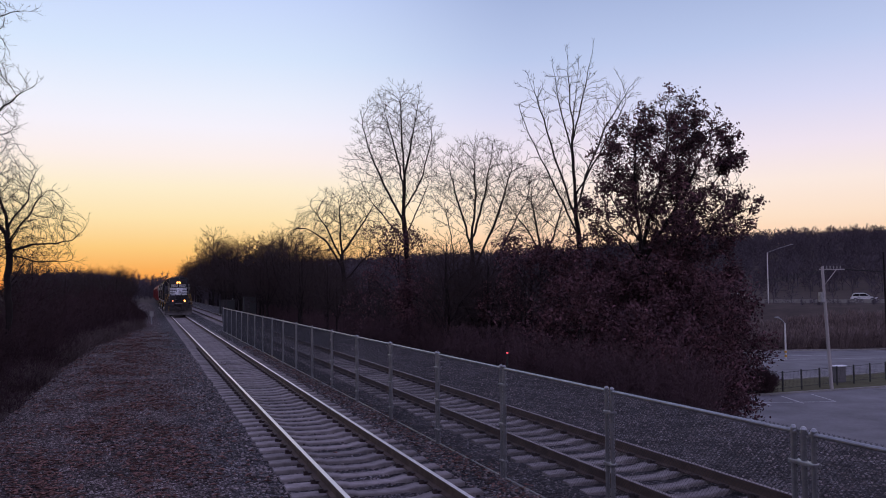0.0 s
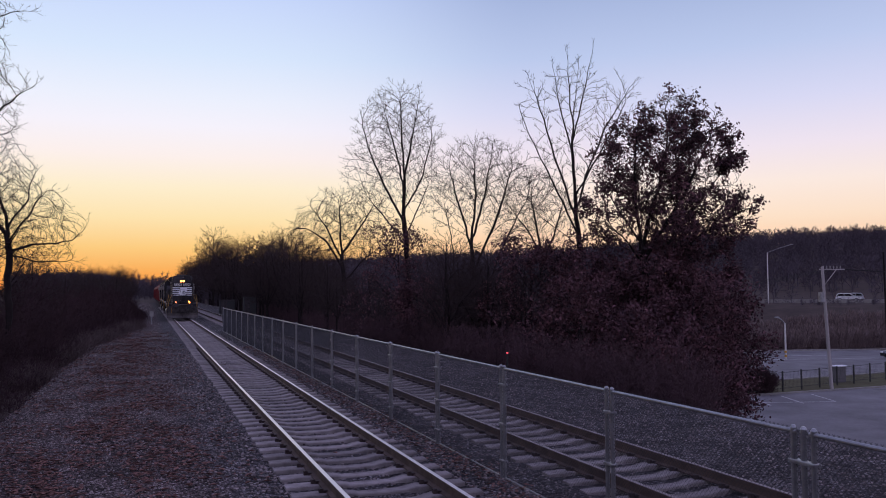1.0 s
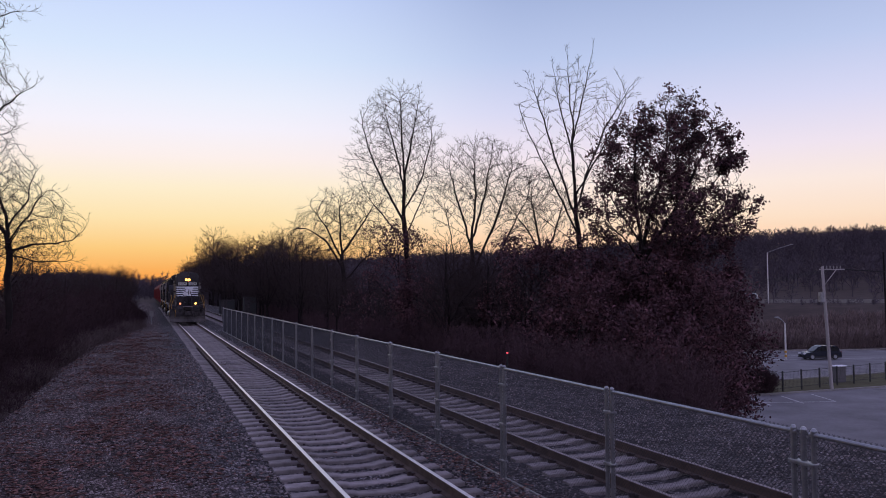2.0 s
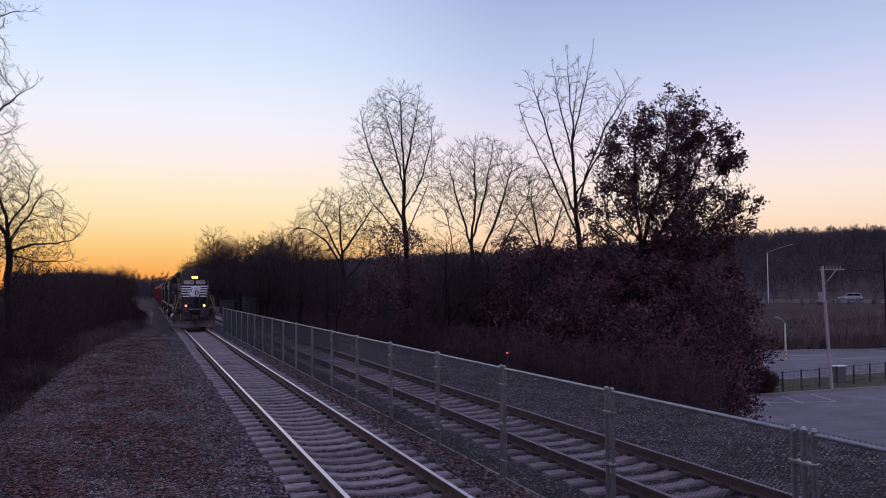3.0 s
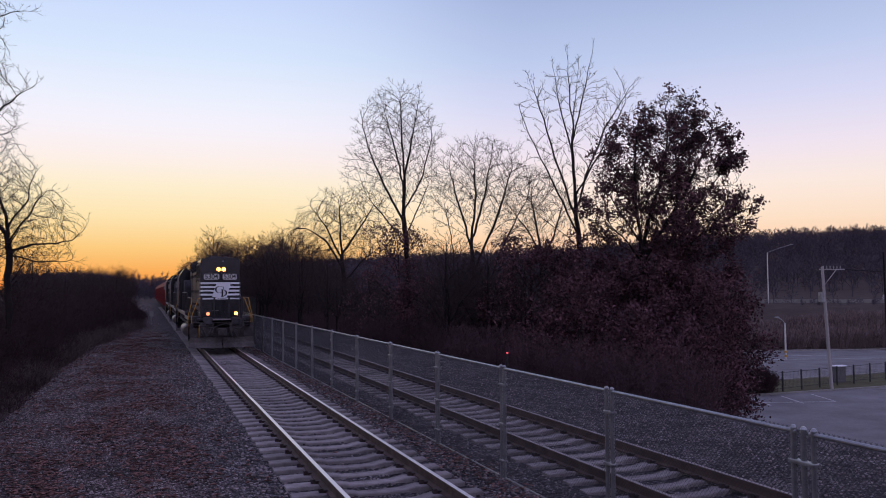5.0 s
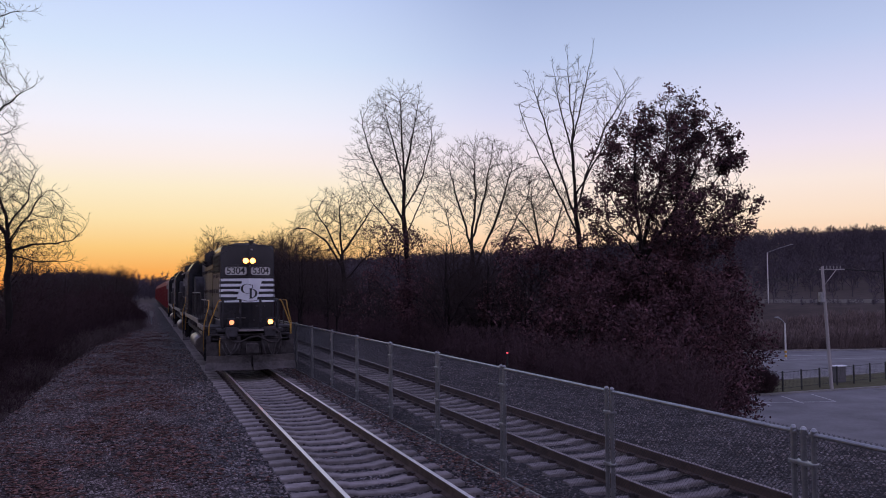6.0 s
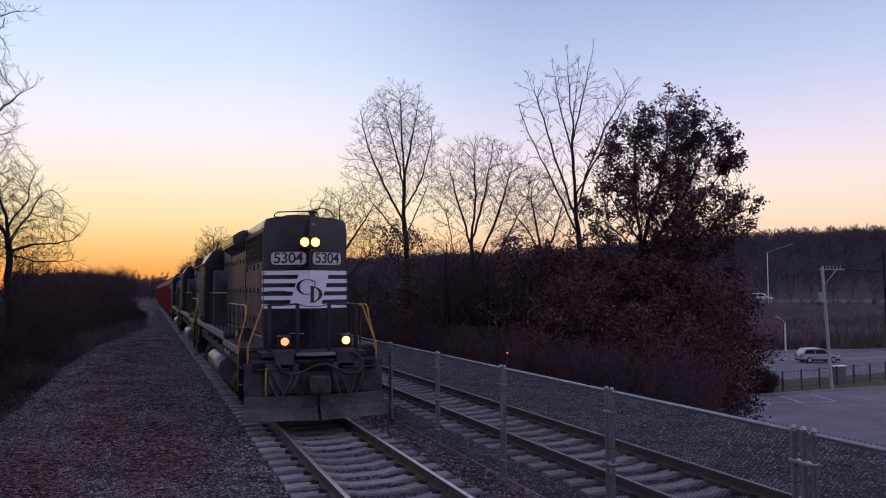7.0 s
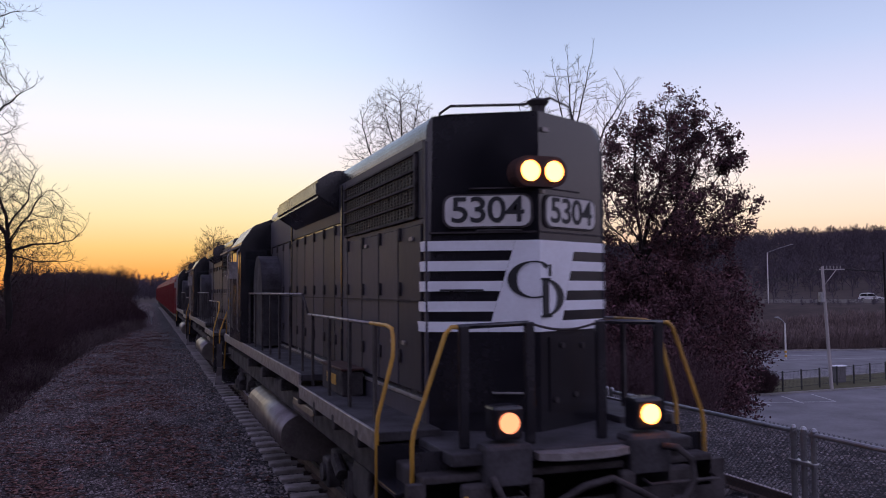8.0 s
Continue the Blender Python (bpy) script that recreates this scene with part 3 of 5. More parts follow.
grown_tree("bare_tree", "bare tree with a broad round crown on the slope", 23, across(21.5, 54.0, -4.9),
           limbs([(0.37, 2.58), (0.25, 7.32), (-0.04, 10.91), (0.31, 14.11), (0.18, 17.13)], [(0.04, 10.11), (-0.78, 0.8, 13.31), (-1.51, 1.0, 16.13)], [(0.18, 8.91), (1.65, -0.6, 12.3), (2.85, -0.8, 16.1)], [(0.04, 11.11), (1.03, 1.2, 14.51), (1.54, 1.4, 17.52)], [(0.55, 5.73), (1.99, 1.0, 10.1), (3.82, 1.2, 13.68)], [(-0.42, 0.5, 2.98), (-1.19, 1.2, 6.54), (-1.28, 1.6, 10.52), (-1.97, 1.8, 14.12)]),
           [(0.84, 0, 15.11, 3.51, 3.51, 3.27), (3.03, 0, 14.29, 2.19, 2.19, 2.79), (-1.57, 0, 14.32, 1.67, 1.67, 3.19), (3.8, 0, 12.08, 1.59, 1.59, 1.79)], 3600, tip=0.0115)
grown_tree("bare_tree", "bare spreading tree among the trees on the slope", 31, across(24.0, 52.4, -5.2),
           limbs([(1.98, 2.51), (1.97, 7.59), (1.82, 11.14), (1.26, 14.31)], [(1.91, 9.17), (3.01, 0.8, 11.92), (3.63, 1, 14.29)], [(1.88, 10.35), (0.65, -0.8, 12.33), (-0.33, -1, 13.53)], [(1.98, 8.38), (3.58, 0.8, 10.33), (5.16, 1, 10.72)]),
           [(1.65, 0, 13.31, 2.36, 2.36, 2.96), (3.22, 0, 12.71, 1.97, 1.97, 2.36), (0.25, 0, 11.94, 1.97, 1.97, 1.77)], 2600, tip=0.0115)
grown_tree("bare_tree", "tallest bare tree with long rising forked limbs", 47, across(23.4, 42.9, -5.2),
           limbs([(0.07, 2.38), (0.26, 6.31), (0.45, 9.94), (0.29, 12.6), (0.07, 16.12), (0.32, 18.98), (0.55, 21.17)], [(0.41, 11.77), (-0.84, 0.4, 15.45), (-1.56, 0.7, 18.31), (-2.34, 0.9, 20.75)], [(0.46, 10.94), (-1.19, -0.8, 14.11), (-2.49, -1.2, 16.64), (-3.13, -1.3, 18.32)], [(0.32, 12.44), (1.19, 0.6, 15.27), (2.57, 0.9, 18.12), (4.02, 1.1, 20.3)], [(0.11, 16.62), (0.79, -0.8, 19.65), (1.23, -1, 21.85)], [(0.1, 15.78), (-0.42, 1, 18.64), (-0.79, 1.4, 21.52)], [(0.3, 13.44), (1.67, -1.2, 15.94), (2.98, -1.6, 18.62)], [(0.1, 17.96), (-0.24, -1.0, 19.99), (-0.32, -1.4, 21.35)], [(0.45, 10.27), (1.6, 1, 11.93), (2.3, 1.3, 13.92)], [(0.45, 10.27), (-0.89, 1, 11.61), (-2.04, 1.4, 12.62)]),
           [(0.12, 0, 18.61, 2.38, 2.07, 2.27), (-2.31, 0, 17.81, 1.06, 0.85, 2.32), (2.88, 0, 18.62, 1.33, 1.06, 1.92), (-0.02, 0, 14.61, 2.65, 2.12, 2.65), (-1.69, 0, 13.95, 1.66, 1.33, 2.32)], 1500, tip=0.013, kill=0.68, twigs=0.35, twig_len=0.6, lift=0.3)
grown_tree("bare_tree", "low wide bare tree with arching limbs and fine twigs", 53, across(16.7, 74.0, -4.6),
           limbs([(0.54, 1.89), (0.33, 5.99), (0.03, 9.6), (-0.17, 12.71), (-0.28, 15.3)], [(0.08, 9.34), (-1.57, 0.6, 11.94), (-3.38, 0.8, 13.14), (-4.68, 0.9, 13.0)], [(0.03, 10.12), (-1.42, -1, 13.23), (-2.61, -1.2, 14.7)], [(0.03, 10.63), (1.79, 0.8, 13.47), (2.83, 1, 15.28)], [(0.23, 8.05), (2.04, 1, 10.36), (3.86, 1.2, 11.64)]),
           [(-0.38, 0, 13.49, 3.51, 3.51, 3.0), (-3.12, 0, 12.73, 2.17, 2.17, 1.86), (2.31, 0, 13.99, 2.17, 2.17, 2.84), (0.24, 0, 11.15, 3.62, 3.62, 2.07)], 3600, tip=0.0135, lift=0.08)
grown_tree("oak_tree", "broad dark oak keeping brown leaves in its crown", 64, across(26.6, 37.4, -5.7),
           limbs([(-0.68, 0.93), (-0.91, 4.51), (-1.38, 8.12), (-1.82, 10.85), (-2.13, 13.6), (-1.88, 17.12)], [(-1.76, 10.55), (-0.73, 0.6, 13.59), (-0.07, 0.8, 16.34), (-0.08, 0.9, 18.5)], [(-1.65, 9.94), (0.23, -0.6, 13.12), (1.45, -0.9, 15.72), (2.09, -1, 17.4)], [(-1.51, 9.33), (0.66, 0.8, 11.9), (2.54, 1.1, 14.18), (3.51, 1.2, 15.39)], [(-1.37, 8.73), (1.1, -0.8, 11.14), (2.95, -1, 12.34), (4.02, -1, 12.64)], [(-1.82, 10.85), (-2.82, 0.8, 12.69), (-3.64, 1, 14.22)], [(-1.66, 9.64), (-2.99, -1, 11.16), (-4.19, -1.3, 12.09)], [(-1.38, 8.12), (0.76, 1.2, 9.62), (3.21, 1.6, 10.51)]),
           [(-0.17, 0, 15.57, 2.67, 2.0, 3.18), (1.94, 0, 14.64, 1.88, 1.41, 2.73), (-2.48, 0, 14.21, 1.76, 1.32, 3.03), (2.95, 0, 12.49, 1.46, 1.09, 1.46), (0.05, 0, 11.75, 3.64, 2.73, 2.12), (-3.74, 0, 11.78, 1.27, 0.95, 1.67)], 4600, tip=0.012, leaves=6, leaf_size=0.10, spread=0.14, bare=0.47, twig_len=0.7, kill=0.46)

# ---------------------------------------------------------------- the train
def rounded(bm, cx, cz, w, h, y0, y1, r, n=5):
    """A plate with round corners that stands across the y axis."""
    pts = []
    for sx, sz, a0 in ((1, 1, 0), (-1, 1, 90), (-1, -1, 180), (1, -1, 270)):
        for k in range(n + 1):
            a = math.radians(a0 + 90 * k / n)
            pts.append((cx + sx * (w / 2 - r) + r * math.cos(a), cz + sz * (h / 2 - r) + r * math.sin(a)))
    return prism(bm, pts, y0, y1, "y")


def hood_ring(y_side, y_mid, z0, zs, zt, hw, n=6):
    """Outline of the hood in plan order: from the left foot over the roof to the right foot, with the middle pushed forward."""
    pts = [(-hw, y_side, z0), (-hw, y_side, zs)]
    for k in range(1, n):
        a = math.pi / 2 * k / n
        pts.append((-hw + (hw * 0.10) * (1 - math.cos(a)), y_side, zs + (zt - zs) * math.sin(a) * 0.92))
    pts.append((-hw * 0.8, y_side + (y_mid - y_side) * 0.2, zt - 0.006))
    pts.append((0, y_mid, zt))
    return pts + [(-x, y, z) for x, y, z in pts[-2::-1]]


HW, NOSE, SIDE = 0.90, 1.85, 2.30   # hood half width, nose edge and nose corners behind the front plate
FACE = math.atan2(SIDE - NOSE, HW)


def on_face(side, u, z, out=0.0):
    """A point on one of the two front panels: u metres from the nose edge along the panel."""
    c, s = math.cos(FACE), math.sin(FACE)
    return Vector((side * (u * c), NOSE + u * s, z)) + Vector((side * s * out, -c * out, 0))


def face_plate(bm, side, outline, out=0.006, back=-0.02):
    """A thin plate lying on one front panel; outline in (u, z)."""
    a = [bm.verts.new(on_face(side, u, z, out)) for u, z in outline]
    b = [bm.verts.new(on_face(side, u, z, back)) for u, z in outline]
    n = len(a)
    for i in range(n):
        bm.faces.new((a[i], a[(i + 1) % n], b[(i + 1) % n], b[i]))
    bm.faces.new(a[::-1])
    bm.faces.new(b)
    bmesh.ops.recalc_face_normals(bm, faces=bm.faces)
    return bm


def truck(parent, yc):
    t = part("truck", boxed(-1.05, -0.88, yc - 1.75, yc + 1.75, 0.52, 0.72, bevel=0.03), "under", parent, "grimy four-wheel truck")
    part("side_frame", boxed(0.88, 1.05, yc - 1.75, yc + 1.75, 0.52, 0.72, bevel=0.03), "under", t)
    part("bolster", boxed(-1.1, 1.1, yc - 0.35, yc + 0.35, 0.45, 0.85, bevel=0.04), "under", t)
    for dy in (-1.37, 1.37):
        w = bmesh.new()
        for s in (-1, 1):
            cyl(w, (s * 0.72, yc + dy, 0.508), (s * 0.86, yc + dy, 0.508), 0.508, 28)
            cyl(w, (s * 0.69, yc + dy, 0.508), (s * 0.725, yc + dy, 0.508), 0.54, 28)
        cyl(w, (-0.9, yc + dy, 0.508), (0.9, yc + dy, 0.508), 0.09, 12)
        part("wheelset", w, "under", t)
        for s in (-1, 1):
            b = bmesh.new()
            box(b, s * 1.02, s * 1.2, yc + dy - 0.16, yc + dy + 0.16, 0.34, 0.68, bevel=0.03)
            cyl(b, (s * 1.18, yc + dy, 0.508), (s * 1.24, yc + dy, 0.508), 0.11, 12)
            part("axle_box", b, "under", t)
            b = bmesh.new()
            cyl(b, (s * 1.0, yc + dy * 0.45, 0.35), (s * 1.0, yc + dy * 0.45, 0.66), 0.09, 10)
            cyl(b, (s * 1.14, yc + dy * 0.5, 0.60), (s * 1.14, yc + dy * 0.72, 0.74), 0.075, 10)
            part("spring", b, "under", t)


latch_part = part("latch", boxed(-0.016, 0.016, -0.03, 0.03, -0.065, 0.065, bevel=0.006), "under")
LATCH = latch_part.data
bpy.data.objects.remove(latch_part)


def locomotive(label, lit):
    """A high-hood road switcher, long hood leading; its front plate is at y 0 and it reaches back to y 16.7."""
    L = thing("locomotive", label, "locomotive", "locomotives of the train")
    # frame, walkways and front platform
    frame_bm = box(bmesh.new(), -1.30, 1.30, 1.22, 17.2, 1.02, 1.30, bevel=0.02)
    fr = part("underframe", frame_bm, "under", L, "grimy black underframe")
    part("front_platform", boxed(-1.08, 1.08, 1.20, 2.35, 1.36, 1.46, bevel=0.015), "dusty", L)
    part("rear_platform", boxed(-1.40, 1.40, 16.1, 17.2, 1.50, 1.60, bevel=0.015), "dusty", L)
    for s in (-1, 1):
        w = part("walkway", boxed(s * 0.88, s * 1.44, 2.0, 5.6, 1.44, 1.52, bevel=0.01), "dusty", L)
        part("walkway_edge", boxed(s * 1.442, s * 1.475, 2.0, 5.6, 1.38, 1.54, bevel=0.01), "rail_grey", w, "worn pale walkway edge")
        w = part("walkway", boxed(s * 0.88, s * 1.44, 5.6, 16.1, 1.58, 1.66, bevel=0.01), "dusty", L)
        part("walkway_edge", boxed(s * 1.442, s * 1.475, 5.6, 16.1, 1.50, 1.68, bevel=0.01), "rail_grey", w, "worn pale walkway edge")
        bx = part("battery_box", boxed(s * 0.95, s * 1.2, 4.4, 5.5, 1.52, 1.80, bevel=0.02), "under", L)
        part("lid", boxed(s * 0.94, s * 1.21, 4.38, 5.52, 1.80, 1.83, bevel=0.01), "primer", bx, "rusty brown lid")
        part("label_plate", boxed(s * 1.2, s * 1.206, 4.7, 5.2, 1.62, 1.74), "yellow", bx)
        for y in (2.6, 3.6, 4.6, 5.6, 7.1, 9.1, 11.1):
            part("stanchion_foot", boxed(s * 1.25, s * 1.48, y - 0.06, y + 0.06, 1.30, 1.46, bevel=0.02), "under", L)
    # long hood
    ring = hood_ring(SIDE, NOSE, 1.40, 4.10, 4.29, HW)
    rear = hood_ring(12.2, 12.2, 1.40, 4.10, 4.29, HW)
    bm = bmesh.new()
    A = [bm.verts.new(p) for p in ring]
    B = [bm.verts.new(p) for p in rear]
    for i in range(len(A) - 1):
        bm.faces.new((A[i], A[i + 1], B[i + 1], B[i]))
    mid = len(A) // 2
    foot = bm.verts.new((0, NOSE, 1.40))
    bm.faces.new([foot] + A[:mid + 1])
    bm.faces.new([A[mid]] + A[mid + 1:] + [foot])
    bm.faces.new(B)
    bmesh.ops.recalc_face_normals(bm, faces=bm.faces)
    hood = part("long_hood", bm, "black", L, "black painted long hood")
    # hood doors, latches and radiator grilles on both sides
    for s in (-1, 1):
        for i in range(13):
            y = 2.42 + i * 0.735
            top = 3.30 if y < 5.3 else 3.55
            d = part("hood_door", boxed(s * 0.898, s * 0.918, y, y + 0.70, 1.78, top, bevel=0.006), "door", hood)
            for z in (2.0, 2.65, top - 0.12):
                la = new("latch", LATCH)
                la.parent, la.location = d, (s * 0.93, y + 0.63, z + 0.065)
        g = part("radiator_grille", boxed(s * 0.88, s * 0.915, 2.52, 5.42, 3.36, 3.98), "grille", hood, "dark radiator intake with bars")
        b = bmesh.new()
        for k in range(26):
            box(b, s * 0.912, s * 0.925, 2.56 + k * 0.112, 2.575 + k * 0.112, 3.38, 3.96)
        for k in range(18):
            box(b, s * 0.912, s * 0.922, 2.54, 5.40, 3.385 + k * 0.033, 3.395 + k * 0.033)
        tagged(part("grille_mesh", b, "grille", g), kind="stuff")
        for z in (3.37, 3.52, 3.67, 3.82, 3.97):
            part("grille_bar", boxed(s * 0.915, s * 0.945, 2.50, 5.44, z - 0.010, z + 0.010), "under", g)
        for y in (2.52, 5.42):
            part("grille_bar", boxed(s * 0.915, s * 0.945, y - 0.02, y + 0.02, 3.36, 3.98), "under", g)
        part("hood_panel", boxed(s * 0.898, s * 0.914, 5.47, 12.15, 3.58, 4.07, bevel=0.006), "door", hood)
        part("hood_panel", boxed(s * 0.898, s * 0.912, 2.36, 12.15, 1.46, 1.69, bevel=0.006), "door", hood)
        part("hood_panel", boxed(s * 0.898, s * 0.912, 2.36, 5.46, 3.305, 3.35), "door", hood)
        part("hood_panel", boxed(s * 0.898, s * 0.912, 2.36, 5.46, 3.99, 4.07), "door", hood)
        part("hood_panel", boxed(s * 0.898, s * 0.912, 2.36, 2.49, 3.36, 3.98), "door", hood)
        part("hood_seam", boxed(s * 0.915, s * 0.932, 2.42, 11.9, 2.60, 2.615), "under", hood, "horizontal panel joint")
        part("hood_seam", boxed(s * 0.895, s * 0.93, 2.36, 12.1, 1.70, 1.73, bevel=0.006), "rail_grey", hood, "worn sill strip")
        for y in (5.62, 9.5):
            part("hood_rib", boxed(s * 0.895, s * 0.935, y - 0.03, y + 0.03, 1.74, 4.05, bevel=0.008), "black", hood)
        for y, z in ((2.9, 2.2), (3.3, 2.2), (4.35, 3.2), (2.65, 3.18)):
            part("latch_handle", boxed(s * 0.92, s * 0.945, y - 0.05, y + 0.05, z - 0.02, z + 0.02, bevel=0.006), "rail_grey", hood, "bright worn handle")
        # rounded blower duct in front of the cab
        duct = cyl(bmesh.new(), (s * 0.88, 11.3, 2.75), (s * 1.28, 11.3, 2.75), 0.62, 28)
        box(duct, s * 0.88, s * 1.28, 10.72, 11.88, 1.70, 2.75)
        part("blower_duct", duct, "dusty", hood, "rounded dusty blower duct")
        # flared housing over the middle of the hood
        hb = prism(bmesh.new(), [(s * 0.5, 4.29), (s * 1.0, 4.26), (s * 1.22, 4.12), (s * 1.22, 3.92), (s * 0.88, 3.70), (s * 0.5, 3.70)], 5.8, 9.2, "y")
        bmesh.ops.bevel(hb, geom=list(hb.edges), offset=0.03, segments=2, affect="EDGES")
        part("brake_housing", hb, "black", hood, "flared black roof housing")
    # roof fans, railing and horn
    part("radiator_hatch", boxed(-0.66, 0.66, 2.42, 5.45, 4.25, 4.335, bevel=0.02), "black", hood)
    for y in (2.95, 3.95, 4.95):
        fb = cyl(bmesh.new(), (0, y, 4.30), (0, y, 4.375), 0.44, 28)
        cyl(fb, (0, y, 4.375), (0, y, 4.40), 0.40, 28, 0.36)
        part("roof_fan", fb, "dusty", hood)
    part("roof_grab_rail", tube(bmesh.new(), [(-0.62, 2.75, 4.27), (-0.62, 2.7, 4.40), (-0.57, 2.55, 4.44), (0.1, 2.35, 4.46), (0.36, 2.3, 4.53), (0.58, 2.35, 4.47), (0.66, 2.4, 4.28)], 0.014), "under", L)
    hb = cyl(bmesh.new(), (0.10, 2.05, 4.27), (0.10, 2.05, 4.39), 0.065, 14)
    cyl(hb, (0.10, 2.05, 4.38), (0.10, 2.05, 4.42), 0.075, 14, 0.105)
    cyl(hb, (0.10, 2.05, 4.42), (0.10, 2.05, 4.445), 0.105, 14, 0.06)
    part("beacon", hb, "under", L)
    # nose: stripes, panel, monogram, number boards, headlights
    z0, z1, n = 2.33, 3.14, 9
    step = (z1 - z0) / n
    wid = HW / math.cos(FACE)
    for s in (-1, 1):
        def inner(z, s=s):
            t = (z - z0) / (z1 - z0)
            return (0.46 - 0.25 * t) if s < 0 else (0.29 + 0.25 * t)
        face_plate_bm = face_plate(bmesh.new(), s, [(0.0, z0), (inner(z0), z0), (inner(z1), z1), (0.0, z1)])
        part("emblem_panel", face_plate_bm, "white", hood, "white slanted panel")
        for k in range(0, n, 2):
            a, b = z0 + k * step, z0 + (k + 1) * step
            part("stripe", face_plate(bmesh.new(), s, [(inner(a) + 0.003, a), (wid + (0.02 if s < 0 else 0), a), (wid + (0.02 if s < 0 else 0), b), (inner(b) + 0.003, b)]), "white", hood, "white stripe")
        # number board
        pts, w, h, r, u0, zc = [], 0.76, 0.27, 0.08, 0.455, 3.40
        for sx, sz, a0 in ((1, 1, 0), (-1, 1, 90), (-1, -1, 180), (1, -1, 270)):
            for k in range(5):
                a = math.radians(a0 + 22.5 * k)
                pts.append((u0 + sx * (w / 2 - r) + r * math.cos(a), zc + sz * (h / 2 - r) + r * math.sin(a)))
        nb = part("number_board", face_plate(bmesh.new(), s, pts, 0.03), "board", hood, "white number board with black digits")
        big = [(u0 + (u - u0) * 1.06, zc + (z - zc) * 1.12) for u, z in pts]
        part("board_rim", face_plate(bmesh.new(), s, big, 0.018), "under", nb)
        for k, char in enumerate("5304"):
            cu = bpy.data.curves.new("digit", "FONT")
            cu.body, cu.size, cu.align_x, cu.align_y, cu.extrude, cu.offset = char, 0.32, "CENTER", "CENTER", 0.002, 0.004
            tmp = bpy.data.objects.new("digit", cu)
            scene.collection.objects.link(tmp)
            me = bpy.data.meshes.new_from_object(tmp.evaluated_get(bpy.context.evaluated_depsgraph_get()))
            bpy.data.objects.remove(tmp)
            o = on_face(s, u0 + s * (k - 1.5) * 0.164, zc, 0.034)
            xa = Vector((math.cos(FACE), s * math.sin(FACE), 0))
            me.transform(Matrix(((xa.x * 1.1, 0, s * math.sin(FACE), o.x), (xa.y * 1.1, 0, -math.cos(FACE), o.y), (0, 1, 0, o.z), (0, 0, 0, 1))))
            me.materials.clear()
            me.materials.append(M["ink"])
            d = new("digit", me)
            d.parent = nb
    # the round emblem, as plain strokes
    def strokes(cx, cz, rx, rz, a0, a1, thick, thin, k=22):
        out, inn = [], []
        for i in range(k + 1):
            a = math.radians(a0 + (a1 - a0) * i / k)
            t = thin + (thick - thin) * abs(math.cos(a)) ** 1.5
            out.append((cx + rx * math.cos(a), cz + rz * math.sin(a)))
            inn.append((cx + (rx - t) * math.cos(a), cz + (rz - t * 0.6) * math.sin(a)))
        return list(zip(out, inn))
    em = bmesh.new()

    def put(u, z):
        return on_face(1 if u >= 0 else -1, abs(u), z, 0.018)
    for run in (strokes(-0.05, 2.79, 0.235, 0.165, 48, 312, 0.085, 0.018), strokes(0.05, 2.63, 0.285, 0.165, -88, 88, 0.095, 0.018)):
        vs = [(em.verts.new(put(*a)), em.verts.new(put(*b))) for a, b in run]
        for (a, b), (c, d) in zip(vs, vs[1:]):
            em.faces.new((a, c, d, b))
    part("emblem", em, "ink", hood, "black round emblem on the white panel")
    for u0, u1, za, zb in ((0.03, 0.105, 2.465, 2.795), (0.004, 0.15, 2.455, 2.475), (0.004, 0.13, 2.785, 2.803), (0.125, 0.143, 2.82, 2.925)):
        part("emblem_stroke", face_plate(bmesh.new(), 1, [(u0, za), (u1, za), (u1, zb), (u0, zb)], 0.022, 0.0), "ink", hood)
    hl = rounded(bmesh.new(), 0.0, 3.74, 0.50, 0.27, NOSE - 0.06, NOSE + 0.25, 0.12)
    hl = part("headlight_housing", hl, "primer", hood, "dull red-brown headlight housing")
    for x in (-0.115, 0.115):
        part("headlight", cyl(bmesh.new(), (x, NOSE - 0.075, 3.74), (x, NOSE - 0.05, 3.74), 0.092, 20), "lamp" if lit else "glass", hl, "lit round headlight" if lit else "")
    for x in (-0.115, 0.115):
        ring_bm = bmesh.new()
        for k in range(24):
            a0, a1 = k * math.tau / 24, (k + 1) * math.tau / 24
            quad = [(x + r * math.cos(a), y, 3.74 + r * math.sin(a)) for a in (a0, a1) for r, y in ((0.108, NOSE - 0.062), (0.094, NOSE - 0.09))]
            ring_bm.faces.new([ring_bm.verts.new(quad[i]) for i in (0, 1, 3, 2)])
        part("lamp_rim", ring_bm, "under", hl)
    # seams, lifting lug, grab irons and the lamp bracket high on the nose
    for s in (-1, 1):
        part("nose_seam", face_plate(bmesh.new(), s, [(0.10, 3.60), (0.62, 3.60), (0.62, 3.612), (0.10, 3.612)], 0.010), "under", hood)
        part("nose_seam", face_plate(bmesh.new(), s, [(0.02, 3.205), (0.97, 3.205), (0.97, 3.22), (0.02, 3.22)], 0.009), "under", hood)
        part("corner_strip", boxed(s * (HW - 0.012), s * (HW + 0.012), SIDE - 0.01, SIDE + 0.05, 1.46, 4.05, bevel=0.008), "door", hood)
    part("lift_plate", face_plate(bmesh.new(), 1, [(0.04, 4.11), (0.13, 4.11), (0.13, 4.15), (0.04, 4.15)], 0.02), "rail_grey", hood)
    part("nose_hook", face_plate(bmesh.new(), 1, [(0.015, 3.55), (0.05, 3.55), (0.05, 3.585), (0.015, 3.585)], 0.03), "rail_grey", hood)
